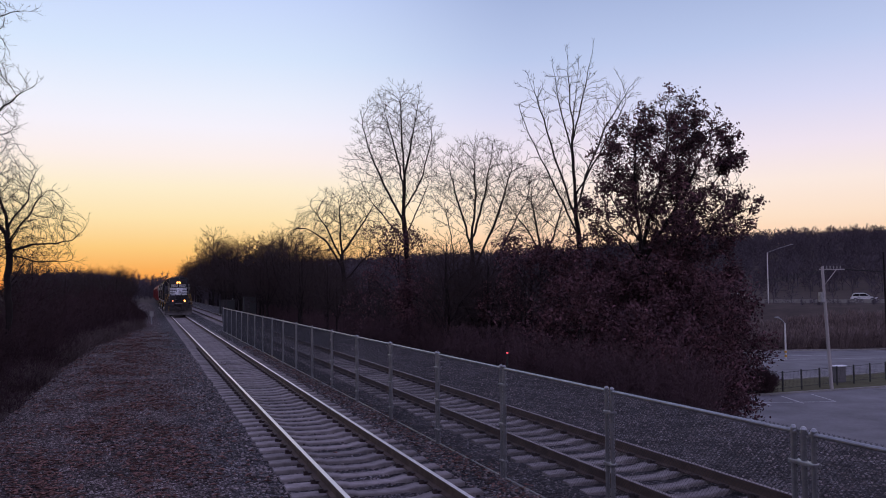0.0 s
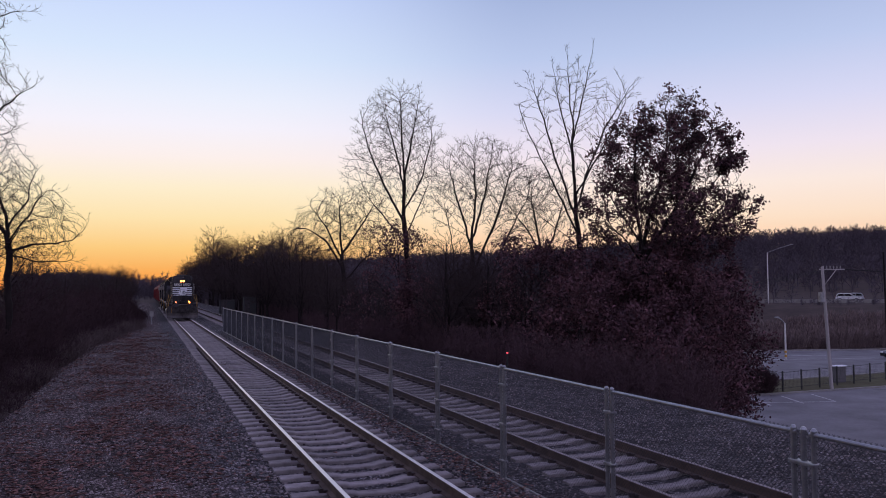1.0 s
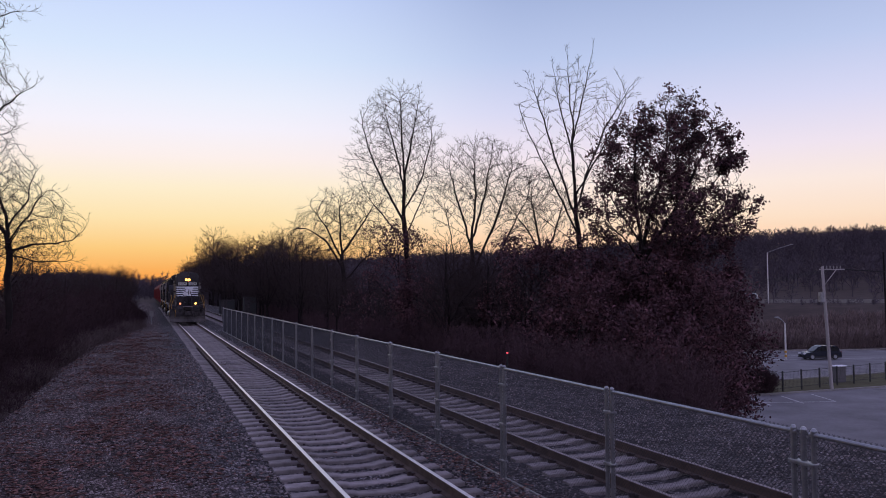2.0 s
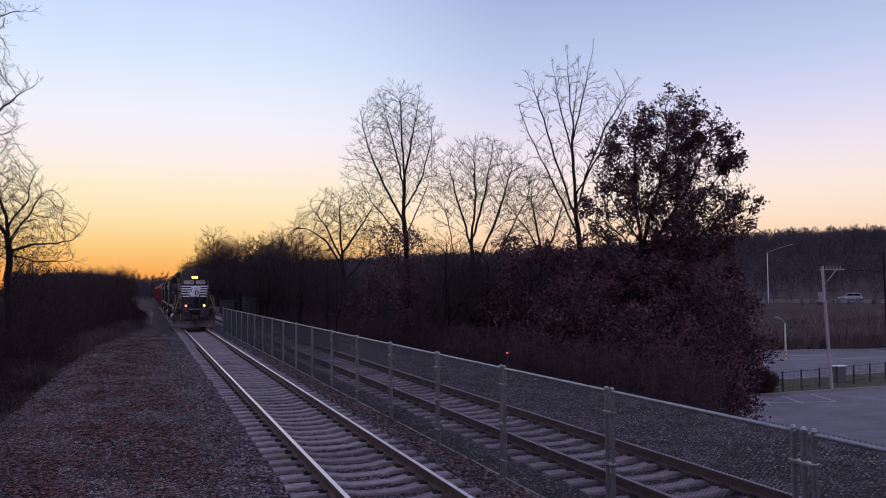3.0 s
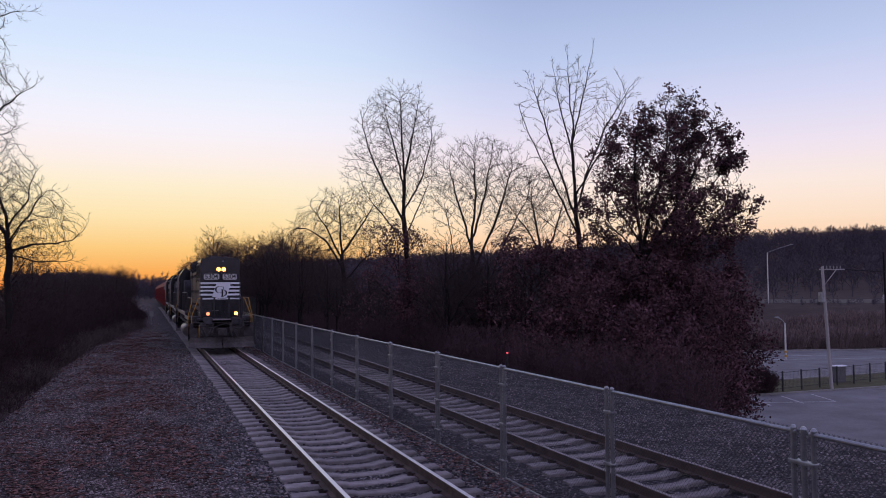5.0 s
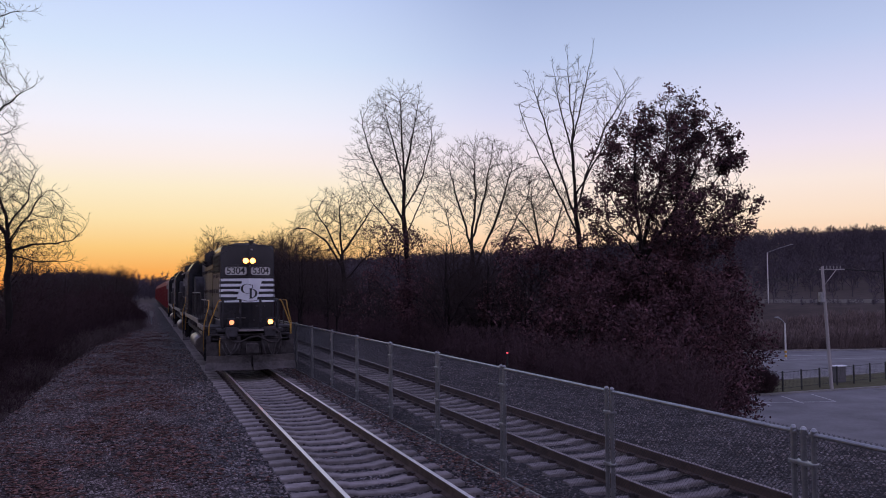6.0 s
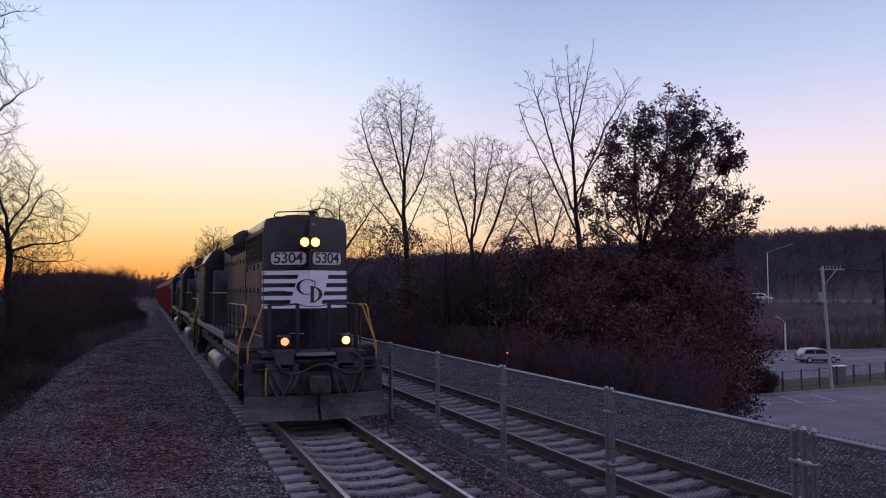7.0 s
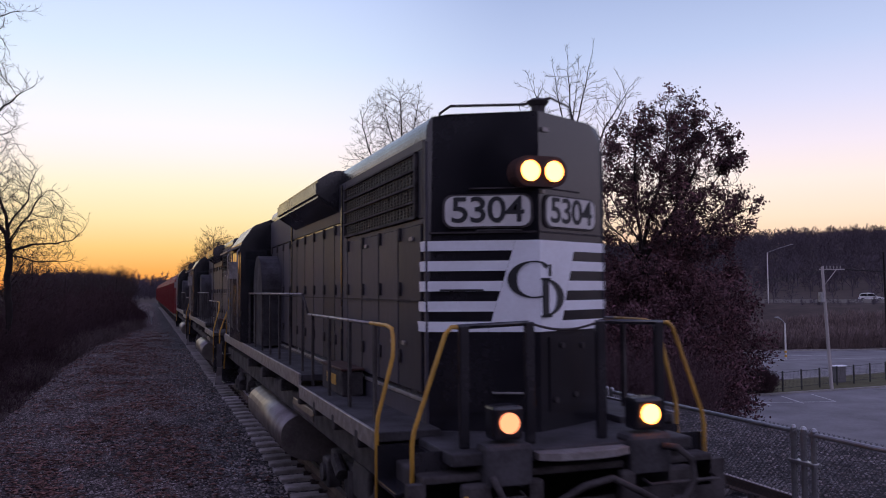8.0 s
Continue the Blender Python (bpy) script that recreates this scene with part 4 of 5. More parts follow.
    part("grab_iron", tube(bmesh.new(), [on_face(-1, 0.16, 3.225, 0.0), on_face(-1, 0.16, 3.225, 0.05), on_face(-1, 0.55, 3.225, 0.05), on_face(-1, 0.55, 3.225, 0.0)], 0.009), "under", hood)
    part("grab_iron", tube(bmesh.new(), [on_face(-1, 0.50, 2.70, 0.0), on_face(-1, 0.50, 2.70, 0.05), on_face(-1, 0.88, 2.70, 0.05), on_face(-1, 0.88, 2.70, 0.0)], 0.009), "ink", hood)
    # stripe ends that turn the corner onto the sides
    for s in (-1, 1):
        for k in range(0, n, 2):
            a, b = z0 + k * step, z0 + (k + 1) * step
            cut = 0.17 - 0.010 * k
            part("stripe", prism(bmesh.new(), [(SIDE + 0.004, a), (SIDE + cut, a), (SIDE + cut + 0.02, b), (SIDE + 0.004, b)], s * 0.902, s * 0.925), "white", hood, "white stripe")
    # bolts and hinges low on the nose
    for u, z in ((0.2, 1.72), (0.5, 1.74), (0.62, 2.18), (0.3, 2.2)):
        c0, c1 = on_face(1, u, z, 0.0), on_face(1, u, z, 0.03)
        part("bolt", cyl(bmesh.new(), c0, c1, 0.028, 10), "under", hood)
    # doors and grabs low on the nose
    for s in (-1, 1):
        part("nose_door", face_plate(bmesh.new(), s, [(0.12, 1.62), (0.86, 1.62), (0.86, 2.28), (0.12, 2.28)], 0.012), "black", hood)
    part("nose_grab", tube(bmesh.new(), [on_face(-1, 0.12, 1.80, 0.0), on_face(-1, 0.12, 1.80, 0.06), on_face(-1, 0.42, 1.80, 0.06), on_face(-1, 0.42, 1.80, 0.0)], 0.010), "rail_grey", hood)
    # cab and short hood
    cab = prism(bmesh.new(), [(-1.50, 1.66), (1.50, 1.66), (1.50, 3.66), (1.25, 4.02), (0.6, 4.27), (-0.6, 4.27), (-1.25, 4.02), (-1.50, 3.66)], 12.2, 14.4, "y")
    bmesh.ops.bevel(cab, geom=list(cab.edges), offset=0.03, segments=2, affect="EDGES")
    cab = part("cab", cab, "black", L, "black cab")
    for s in (-1, 1):
        part("cab_window", boxed(s * 1.496, s * 1.512, 12.5, 13.25, 2.85, 3.5, bevel=0.004), "glass", cab)
        part("cab_window", boxed(s * 1.496, s * 1.512, 13.35, 14.1, 2.85, 3.5, bevel=0.004), "glass", cab)
        part("front_window", boxed(s * 0.98, s * 1.42, 12.188, 12.21, 2.85, 3.52, bevel=0.004), "glass", cab, "cab window facing forward")
        part("cab_trim", boxed(s * 1.512, s * 1.53, 14.3, 14.36, 1.7, 3.6), "rail_grey", cab)
    sh = prism(bmesh.new(), [(-HW, 1.6), (HW, 1.6), (HW, 3.9), (0.75, 4.2), (-0.75, 4.2), (-HW, 3.9)], 14.4, 16.1, "y")
    part("short_hood", sh, "black", L, "high black short hood")
    # handrails: low near the front, higher along the engine
    for s in (-1, 1):
        part("handrail", tube(bmesh.new(), [(s * 1.30, 5.9, 2.40), (s * 1.30, 4.0, 2.40), (s * 1.30, 2.75, 2.40)], 0.017), "rail_grey", L, "worn steel handrail")
        part("step_handrail", tube(bmesh.new(), [(s * 1.30, 2.75, 2.40), (s * 1.30, 2.2, 2.40), (s * 1.30, 2.05, 2.38), (s * 1.31, 1.97, 2.30), (s * 1.32, 1.95, 2.15), (s * 1.45, 1.95, 1.66), (s * 1.46, 1.95, 1.55), (s * 1.46, 1.95, 0.70)], 0.019), "yellow", L, "yellow painted handrail by the steps")
        part("step_handrail", tube(bmesh.new(), [(s * 0.94, 1.40, 2.41), (s * 1.0, 1.40, 2.41), (s * 1.05, 1.40, 2.36), (s * 1.32, 1.38, 1.62), (s * 1.335, 1.38, 1.52), (s * 1.34, 1.38, 0.70)], 0.019), "yellow", L, "yellow painted handrail by the steps")
        part("handrail", tube(bmesh.new(), [(s * 1.34, 6.1, 2.66), (s * 1.34, 9.0, 2.66), (s * 1.34, 12.1, 2.66)], 0.017), "rail_grey", L, "worn steel handrail")
        part("handrail", tube(bmesh.new(), [(s * 1.30, 5.9, 2.40), (s * 1.34, 6.1, 2.66)], 0.012), "under", L)
        for y in (2.6, 3.6, 4.6, 5.6):
            part("stanchion", boxed(s * 1.285, s * 1.315, y - 0.03, y + 0.03, 1.44, 2.41), "under", L)
        for y in (6.1, 7.1, 8.1, 9.1, 10.1, 11.1, 12.05):
            part("stanchion", boxed(s * 1.325, s * 1.355, y - 0.025, y + 0.025, 1.60, 2.67), "under", L)
        part("rear_handrail", tube(bmesh.new(), [(s * 1.34, 14.5, 2.66), (s * 1.34, 16.1, 2.66), (s * 1.38, 16.3, 2.4), (s * 1.46, 16.35, 0.8)], 0.018), "yellow", L, "yellow handrail")
        # steps in a well, front and back
        for y0, y1 in ((1.42, 1.93), (16.4, 17.0)):
            for z in (0.42, 0.78, 1.12):
                part("step", boxed(s * 1.12, s * 1.46, y0, y1, z, z + 0.035, bevel=0.006), "black", L)
            part("step_side", boxed(s * 1.08, s * 1.12, y0, y1, 0.40, 1.40), "black", L)
            part("step_side", boxed(s * 1.12, s * 1.46, y1, y1 + 0.03, 0.40, 1.43), "black", L)
        part("front_stanchion", boxed(s * 0.86, s * 0.94, 1.37, 1.43, 1.46, 2.42, bevel=0.01), "black", L)
        part("front_stanchion", boxed(s * 0.29, s * 0.37, 1.37, 1.43, 1.46, 2.44, bevel=0.01), "black", L)
        part("front_handrail", tube(bmesh.new(), [(s * 0.33, 1.40, 2.43), (s * 0.95, 1.40, 2.41)], 0.022), "black", L)
        # ditch lights on brackets
        dl = part("ditch_light_box", boxed(s * 0.63 - 0.125, s * 0.63 + 0.125, 1.14, 1.34, 1.545, 1.81, bevel=0.03), "black", L)
        part("ditch_light", cyl(bmesh.new(), (s * 0.63, 1.115, 1.68), (s * 0.63, 1.145, 1.68), 0.08, 20), ("lamp_dim" if s < 0 else "lamp") if lit else "glass", dl, "lit round ditch light" if lit else "")
        part("lamp_bracket", boxed(s * 0.63 - 0.2, s * 0.63 + 0.2, 1.12, 1.36, 1.06, 1.52, bevel=0.04), "dusty", L)
        if s < 0:
            part("hand_lever", tube(bmesh.new(), [(s * 1.0, 1.1, 1.16), (s * 1.02, 1.05, 1.06), (s * 1.02, 1.05, 0.6)], 0.02), "yellow", L)
    chain = bmesh.new()
    for k in range(22):
        a, b = k / 22, (k + 0.9) / 22
        tube(chain, [(-0.33 + 0.66 * t, 1.40, 2.43 - 0.06 * math.sin(math.pi * t)) for t in (a, b)], 0.011, 5)
    part("chain", chain, "under", L, "hanging safety chain")
    # pilot, anticlimber, coupler, hoses
    pil = prism(bmesh.new(), [(-1.42, 1.25), (1.42, 1.25), (1.42, 0.62), (1.30, 0.20), (-1.30, 0.20), (-1.42, 0.62)], 1.22, 1.30, "y")
    part("pilot", pil, "under", L, "dusty pilot plate")
    for s in (-1, 1):
        plow = bmesh.new()
        vs = [(s * 0.03, 0.86, 0.60), (s * 1.42, 1.08, 0.60), (s * 1.48, 0.98, 0.14), (s * 0.03, 0.62, 0.14), (s * 0.03, 0.95, 0.60), (s * 1.42, 1.16, 0.60), (s * 1.48, 1.10, 0.14), (s * 0.03, 0.78, 0.14)]
        mid = [tuple((a + b) / 2 + d for a, b, d in zip(vs[i], vs[j], (0, 0.09, 0))) for i, j in ((0, 3), (1, 2))]
        q = [plow.verts.new(p) for p in vs]
        m0, m1 = (plow.verts.new(p) for p in mid)
        for idx in ((q[0], q[1], m1, m0), (m0, m1, q[2], q[3]), (q[4], q[5], q[6], q[7]), (q[0], q[1], q[5], q[4]), (q[3], q[2], q[6], q[7]), (q[0], m0, q[3], q[7], q[4]), (q[1], m1, q[2], q[6], q[5])):
            plow.faces.new(idx)
        bmesh.ops.recalc_face_normals(plow, faces=plow.faces)
        part("snow_plow", plow, "plow", L, "dusty grey snow plow blade")
        part("pilot_panel", boxed(s * 0.34, s * 1.02, 1.12, 1.22, 0.62, 1.24, bevel=0.03), "under", L)
        part("pilot_grab", tube(bmesh.new(), [(s * 0.55, 1.12, 1.16), (s * 0.55, 1.02, 1.14), (s * 1.2, 1.02, 1.14), (s * 1.2, 1.12, 1.16)], 0.014), "under", L)
    lip = prism(bmesh.new(), [(-0.40, 1.28), (-0.40, 1.09), (-0.24, 1.02), (0.0, 1.0), (0.24, 1.02), (0.40, 1.09), (0.40, 1.28)], 1.385, 1.44, "z")
    part("anticlimber", lip, "rail_grey", L, "pale worn anticlimber lip")
    cp = box(bmesh.new(), -0.13, 0.13, 0.55, 1.3, 0.72, 0.98, bevel=0.03)
    box(cp, -0.22, 0.16, 0.38, 0.68, 0.68, 1.02, bevel=0.05)
    part("coupler", cp, "under", L)
    part("rear_coupler", boxed(-0.15, 0.15, 17.1, 18.2, 0.70, 1.0, bevel=0.04), "under", L)
    for s, drop in ((-1, 0.45), (1, 0.5), (-0.75, 0.38), (0.7, 0.62)):
        part("air_hose", tube(bmesh.new(), [(s * 0.5 + 0.12 * k * (1 if s > 0 else -1) * 0.8, 1.04 - 0.05 * math.sin(k), 1.02 - drop * math.sin(math.pi * k / 5)) for k in range(6)], 0.028, 7), "under", L)
    part("jumper_cable", tube(bmesh.new(), [(0.72, 1.1, 1.42), (0.80, 1.02, 1.42), (0.92, 1.0, 1.32), (0.95, 1.0, 1.15), (0.86, 1.0, 1.02), (0.62, 0.98, 1.0), (0.40, 1.0, 1.12), (0.2, 1.02, 1.22), (-0.05, 1.02, 1.18), (-0.3, 1.03, 1.06), (-0.55, 1.03, 1.02), (-0.72, 1.04, 1.12), (-0.8, 1.08, 1.3)], 0.028, 8), "under", L)
    # fuel tank, air tanks, trucks
    outline = []
    for k in range(36):
        c, d = math.cos(k * math.tau / 36), math.sin(k * math.tau / 36)
        outline.append((1.46 * math.copysign(abs(c) ** 0.55, c), 0.63 + 0.40 * math.copysign(abs(d) ** 0.75, d)))
    ft = prism(bmesh.new(), outline, 7.15, 11.2, "y")
    for fc in ft.faces:
        fc.smooth = len(fc.verts) == 4
    part("fuel_tank", ft, "tank", L, "dusty silver fuel tank")
    for s in (-1, 1):
        part("air_tank", cyl(bmesh.new(), (s * 1.15, 5.5, 1.14), (s * 1.15, 7.0, 1.14), 0.17, 16), "tank", L)
    for s in (-1, 1):
        for y in (12.22, 13.3, 14.38):
            part("cab_grab", tube(bmesh.new(), [(s * 1.52, y, 1.9), (s * 1.56, y, 1.95), (s * 1.56, y, 3.5), (s * 1.52, y, 3.55)], 0.014, 5), "rail_grey", cab)
        part("window_shade", prism(bmesh.new(), [(s * 1.50, 3.60), (s * 1.74, 3.50), (s * 1.74, 3.53), (s * 1.50, 3.64)], 12.45, 14.15, "y"), "rail_grey", cab)
        part("mirror", boxed(s * 1.54, s * 1.72, 12.36, 12.40, 2.95, 3.3, bevel=0.008), "rail_grey", cab)
        part("step_front", boxed(s * 1.02, s * 1.33, 1.41, 1.43, 0.42, 1.45), "black", L)
    truck(L, 3.97)
    truck(L, 14.33)
    return L


lead = locomotive("black locomotive with white striped nose, lit headlights and number 5304", True)
second = locomotive("dark trailing locomotive coupled behind the leading one", False)
third = copy_thing(second, Matrix.Identity(4))


def freight_car():
    c = thing("freight_car", "red covered hopper car coupled in the train", "freight car", "red freight cars of the train")
    body = prism(bmesh.new(), [(-1.50, 1.2), (1.50, 1.2), (1.55, 3.3), (1.30, 3.95), (-1.30, 3.95), (-1.55, 3.3)], 0.6, 14.2, "y")
    bmesh.ops.bevel(body, geom=list(body.edges), offset=0.05, segments=2, affect="EDGES")
    b = part("body", body, "red", c, "red painted steel body")
    for s in (-1, 1):
        for k in range(12):
            part("rib", boxed(s * 1.50, s * 1.60, 1.0 + k * 1.12, 1.09 + k * 1.12, 1.2, 3.3), "red", b)
    part("end_sill", boxed(-1.4, 1.4, 0.2, 14.6, 0.95, 1.22, bevel=0.02), "under", c)
    part("coupler", boxed(-0.15, 0.15, -0.3, 15.1, 0.75, 0.95, bevel=0.03), "under", c)
    truck(c, 2.4)
    truck(c, 12.4)
    return c


first_car = freight_car()
freight = [first_car] + [copy_thing(first_car, Matrix.Identity(4)) for _ in range(7)]
NOSE_AT = [(0.0, 97.0), (1.5, 80.3), (3.0, 63.2), (4.5, 45.9), (6.0, 28.75), (7.0, 17.55), (8.0, 6.55)]


# ---------------------------------------------------------------- woods, brush and leaves
def template(seed, opts, height, r):
    out = []
    o = dict(BARE)
    o.update(opts)
    branch(out, random.Random(seed), Vector((0, 0, -0.3)), Vector((0, 0, 1)), height, r, 0, o)
    v, f = tubes([(p, q) for _, p, q in out], 3)
    return np.array(v), np.array(f)


def scatter(name, label, category, mat, temps, places, squash=1.0):
    """One object of many small plants: (x, y, z, scale) each, turned at random."""
    rng = random.Random(5)
    vs, fs, n = [], [], 0
    for x, y, z, s in places:
        tv, tf = temps[rng.randrange(len(temps))]
        a = rng.uniform(0, 6.28)
        c, d = math.cos(a) * s, math.sin(a) * s
        w = np.stack([tv[:, 0] * c - tv[:, 1] * d + x, tv[:, 0] * d + tv[:, 1] * c + y, tv[:, 2] * s * squash + z], 1)
        vs.append(w)
        fs.append(tf + n)
        n += len(tv)
    v, f = np.concatenate(vs), np.concatenate(fs)
    return tagged(mesh_part(name, v.tolist(), f.tolist(), mat), label, category, kind="stuff")


SHRUB = dict(seg=0.35, wob=0.16, trop=0.05, rmin=0.006, kids=[9, 5, 3], start=0.05, ang=[45, 40, 40], ratio=[0.7, 0.55, 0.5])
shrubs = [template(s, SHRUB, 1.6, 0.02) for s in (1, 2, 3, 4)]
rng = random.Random(8)

places = []
for _ in range(1700):
    # the stretch beside and behind the camera is unseen, added to darken reflections
    y = -25 + 146 * rng.random() ** 1.2
    edge = -3.3 + 3.2 * smoothstep(38, 82, y)
    x = edge - abs(rng.gauss(0, 1)) * 3.4
    clump = 1.0 + 0.55 * noise.noise((x * 0.25, y * 0.16, 2))
    places.append((x, y, gz(x, y) - 0.1, clump * rng.uniform(0.4, 1.05) * (0.45 + min(2.1, 0.42 * (edge - x)))))
scatter("brush", "dark tangled winter brush along the edge of the ballast", "brush", "brush", shrubs, places)
places = []
for _ in range(1100):
    y = 12 + 110 * rng.random() ** 1.2
    x = 13.9 + abs(rng.gauss(0, 1)) * 5
    if (0.733 * x + 0.68 * y > 64 and x > 24) or x > 0.78 * y:
        continue
    places.append((x, y, gz(x, y) - 0.1, rng.uniform(0.6, 1.5) * (0.7 + 0.07 * (x - 13))))
scatter("brush", "brown leafless brush on the slope beyond the tracks", "brush", "thicket", shrubs, places)

gv, gf = [], []
for k in range(60):
    a, r, h = rng.uniform(0, 6.28), rng.uniform(0, 0.55), rng.uniform(0.45, 1.0)
    x, y, lx, ly = r * math.cos(a), r * math.sin(a), rng.gauss(0, 0.32), rng.gauss(0, 0.32)
    b = len(gv)
    for t, w in ((0, 0.008), (0.6, 0.006), (1, 0.002)):
        for c in range(3):
            gv.append((x + lx * t * t + w * math.cos(2.1 * c), y + ly * t * t + w * math.sin(2.1 * c), h * t))
    for j in range(2):
        for c in range(3):
            gf.append((b + 3 * j + c, b + 3 * j + (c + 1) % 3, b + 3 * j + 3 + (c + 1) % 3, b + 3 * j + 3 + c))
places = []
for _ in range(420):
    y = 32 + 44 * rng.random()
    x = -3.2 + 3.0 * smoothstep(38, 82, y) - abs(rng.gauss(0, 0.9))
    if noise.noise((x * 0.3, y * 0.12, 9)) > -0.15:
        places.append((x, y, gz(x, y) - 0.05, rng.uniform(0.7, 1.35)))
scatter("dry_grass", "pale dry grass tufts at the foot of the brush", "grass", "dry_grass", [(np.array(gv), np.array(gf))], places)

# taller bare trees that close the line in the distance, the ones beside the camera's side of the line, and unseen ones
# added behind the camera
woods = [grown_tree("bare_tree", "bare tree thick with twigs beside the line, some added unseen behind the camera", 70 + k, pose(60 + 12 * k, -80, 0),
                    limbs([(0, -0.4), (0.1, 2.5), (0.0 + 0.3 * k - 0.4, 6.0), (0.2, 10.0)], [(0.1, 2.6), (1.2, 0.3, 4.6), (2.4, 0.5, 7.0)], [(0.1, 2.4), (-1.1, -0.4, 4.8), (-2.2, -0.8, 7.5)], [(0.1, 3.2), (0.3, 1.4, 6.0)], [(0.1, 3.0), (-0.2, -1.5, 5.6)]),
                    [(0, 0, 8.2, 3.4, 3.4, 4.6), (0.6 * k - 1, 0.5, 6.0, 3.6, 3.6, 3.4)], 1300, tip=0.018, kill=0.6, step=0.45, twig_len=0.9, group="trees beside the line") for k in range(4)]
spots = []
for k in range(110):
    y = 104 + k * 2.7 + rng.uniform(-4, 4)
    side = rng.random() ** 1.3
    spots.append((13.5 + 20 * side, y, (0.66 + 0.46 * smoothstep(105, 175, y)) * rng.uniform(0.82, 1.12)))
for k in range(48):
    y = 62 + k * 5 + rng.uniform(-3, 3)
    spots.append((rng.uniform(-17, -6.5 + 2.0 * smoothstep(80, 160, y)), y, rng.uniform(0.42, 0.62) + 0.22 * smoothstep(120, 280, y)))
for k in range(12):
    spots.append((rng.uniform(12.5, 22), 78 + k * 3.0, rng.uniform(0.5, 0.75)))
for k in range(16):
    spots.append((rng.uniform(14, 22), 96 + k * 2.6, rng.uniform(0.82, 1.04)))
# unseen trees added left of and behind the camera, to darken reflections
for k in range(8):
    spots.append((rng.uniform(-18, -9), -20 + k * 5, rng.uniform(0.6, 0.9)))
# denser unseen trees added behind the camera, so the nose's left panel reflects dark
for k in range(44):
    a = math.radians(190 + 1.3 * k)
    d = rng.uniform(16, 30)
    spots.append((d * math.sin(a), d * math.cos(a), rng.uniform(0.9, 1.3)))
for k in range(20):
    spots.append((rng.uniform(13, 30), 62 + k * 2.2, rng.uniform(0.35, 0.6)))
for k in range(10):
    spots.append((rng.uniform(27, 40), 62 + k * 7, rng.uniform(0.6, 0.95)))
for k in range(26):
    y = 41 + 1.0 * k + rng.uniform(-1, 1)
    spots.append((rng.uniform(0.36, 0.54) * y, y, rng.uniform(0.48, 0.76)))
for k, (x, y, s) in enumerate(spots):
    m = pose(x, y, gz(x, y) - 0.1, 0, 0, rng.uniform(0, 360))
    if k < 4:
        woods[k].matrix_basis = m @ Matrix.Scale(s, 4)
    else:
        src = woods[k % 4]
        c = copy_thing(src, m)
        c.scale = (s, s, s * rng.uniform(0.85, 1.15))

grown_tree("bare_tree", "wide low bare tree rising from the brush", 91, across(-6.6, 42.0, -1.3),
           limbs([(0.75, 0.92), (0.69, 3.97), (0.71, 6.02), (0.52, 7.56), (-0.29, 9.63)], [(0.71, 5.76), (1.84, 0.4, 5.37), (2.99, 0.6, 5.44), (3.58, 0.6, 5.38)], [(0.65, 6.27), (1.81, -0.5, 7.42), (2.51, -0.6, 8.45), (2.92, -0.6, 8.57)], [(0.65, 6.02), (2.08, 0.8, 6.26), (3.16, 1, 6.38), (3.81, 1, 7.15)], [(0.58, 7.04), (1.02, 1, 8.33), (1.25, 1.2, 9.88)], [(0.64, 6.53), (-0.77, 0.5, 8.08), (-2.09, 0.8, 9.64)], [(0.65, 6.02), (1.57, -1.2, 6.52), (2.07, -1.6, 7.03)]),
           [(1.04, 0, 7.43, 1.79, 1.43, 2.18), (2.46, 0, 7.03, 1.23, 0.98, 1.49), (3.36, 0, 6.38, 0.61, 0.49, 1.02), (-1.03, 0, 8.09, 2.3, 1.84, 2.82), (2.22, 0, 5.62, 1.54, 1.23, 0.56), (0.49, 0, 9.37, 1.28, 1.02, 1.54)], 5600, tip=0.009, lift=0.10, kill=0.34, step=0.2, twig_len=0.45, twigs=0.9)
grown_tree("bare_tree", "tall bare tree reaching over the brush", 97, across(-7.1, 28.0, -1.3),
           limbs([(0.58, -0.54), (0.54, 4.33), (0.54, 7.63), (0.63, 10.65), (0.72, 13.69)], [(0.55, 7.14), (1.68, 0.4, 8.46), (2.82, 0.6, 9.45), (3.88, 0.6, 10.29)], [(0.58, 9.3), (1.79, -0.4, 10.81), (2.94, -0.5, 11.3), (3.52, -0.5, 11.64)], [(0.62, 10.98), (1.93, 0.3, 11.99), (3.09, 0.3, 12.35), (3.89, 0.3, 12.45)], [(0.57, 6.31), (1.7, -0.6, 7.46), (3.0, -0.8, 8.28), (3.83, -0.8, 8.53)], [(0.53, 6.8), (-0.64, 0.5, 8.31), (-1.85, 0.8, 10.16)]),
           [(2.48, 0, 9.46, 1.23, 0.99, 1.64), (3.22, 0, 9.87, 0.69, 0.55, 0.99), (3.16, 0, 8.7, 0.66, 0.53, 0.56), (2.78, 0, 11.14, 0.74, 0.59, 0.66), (2.92, 0, 12.32, 0.66, 0.53, 0.36), (-0.19, 0, 10.15, 2.3, 1.84, 3.29)], 5600, tip=0.007, lift=0.12, kill=0.27, step=0.16, twig_len=0.34, twigs=0.9)
tree("bare_tree", "bare tree with fine twigs behind the brush", 99, 11.5, 0.18, pose(-8.6, 36.0, -0.3), dict(start=0.35, ang=[50, 42, 40, 40], kids=[12, 8, 6, 4], rmin=0.008, ratio=[0.44, 0.5, 0.46, 0.5]))

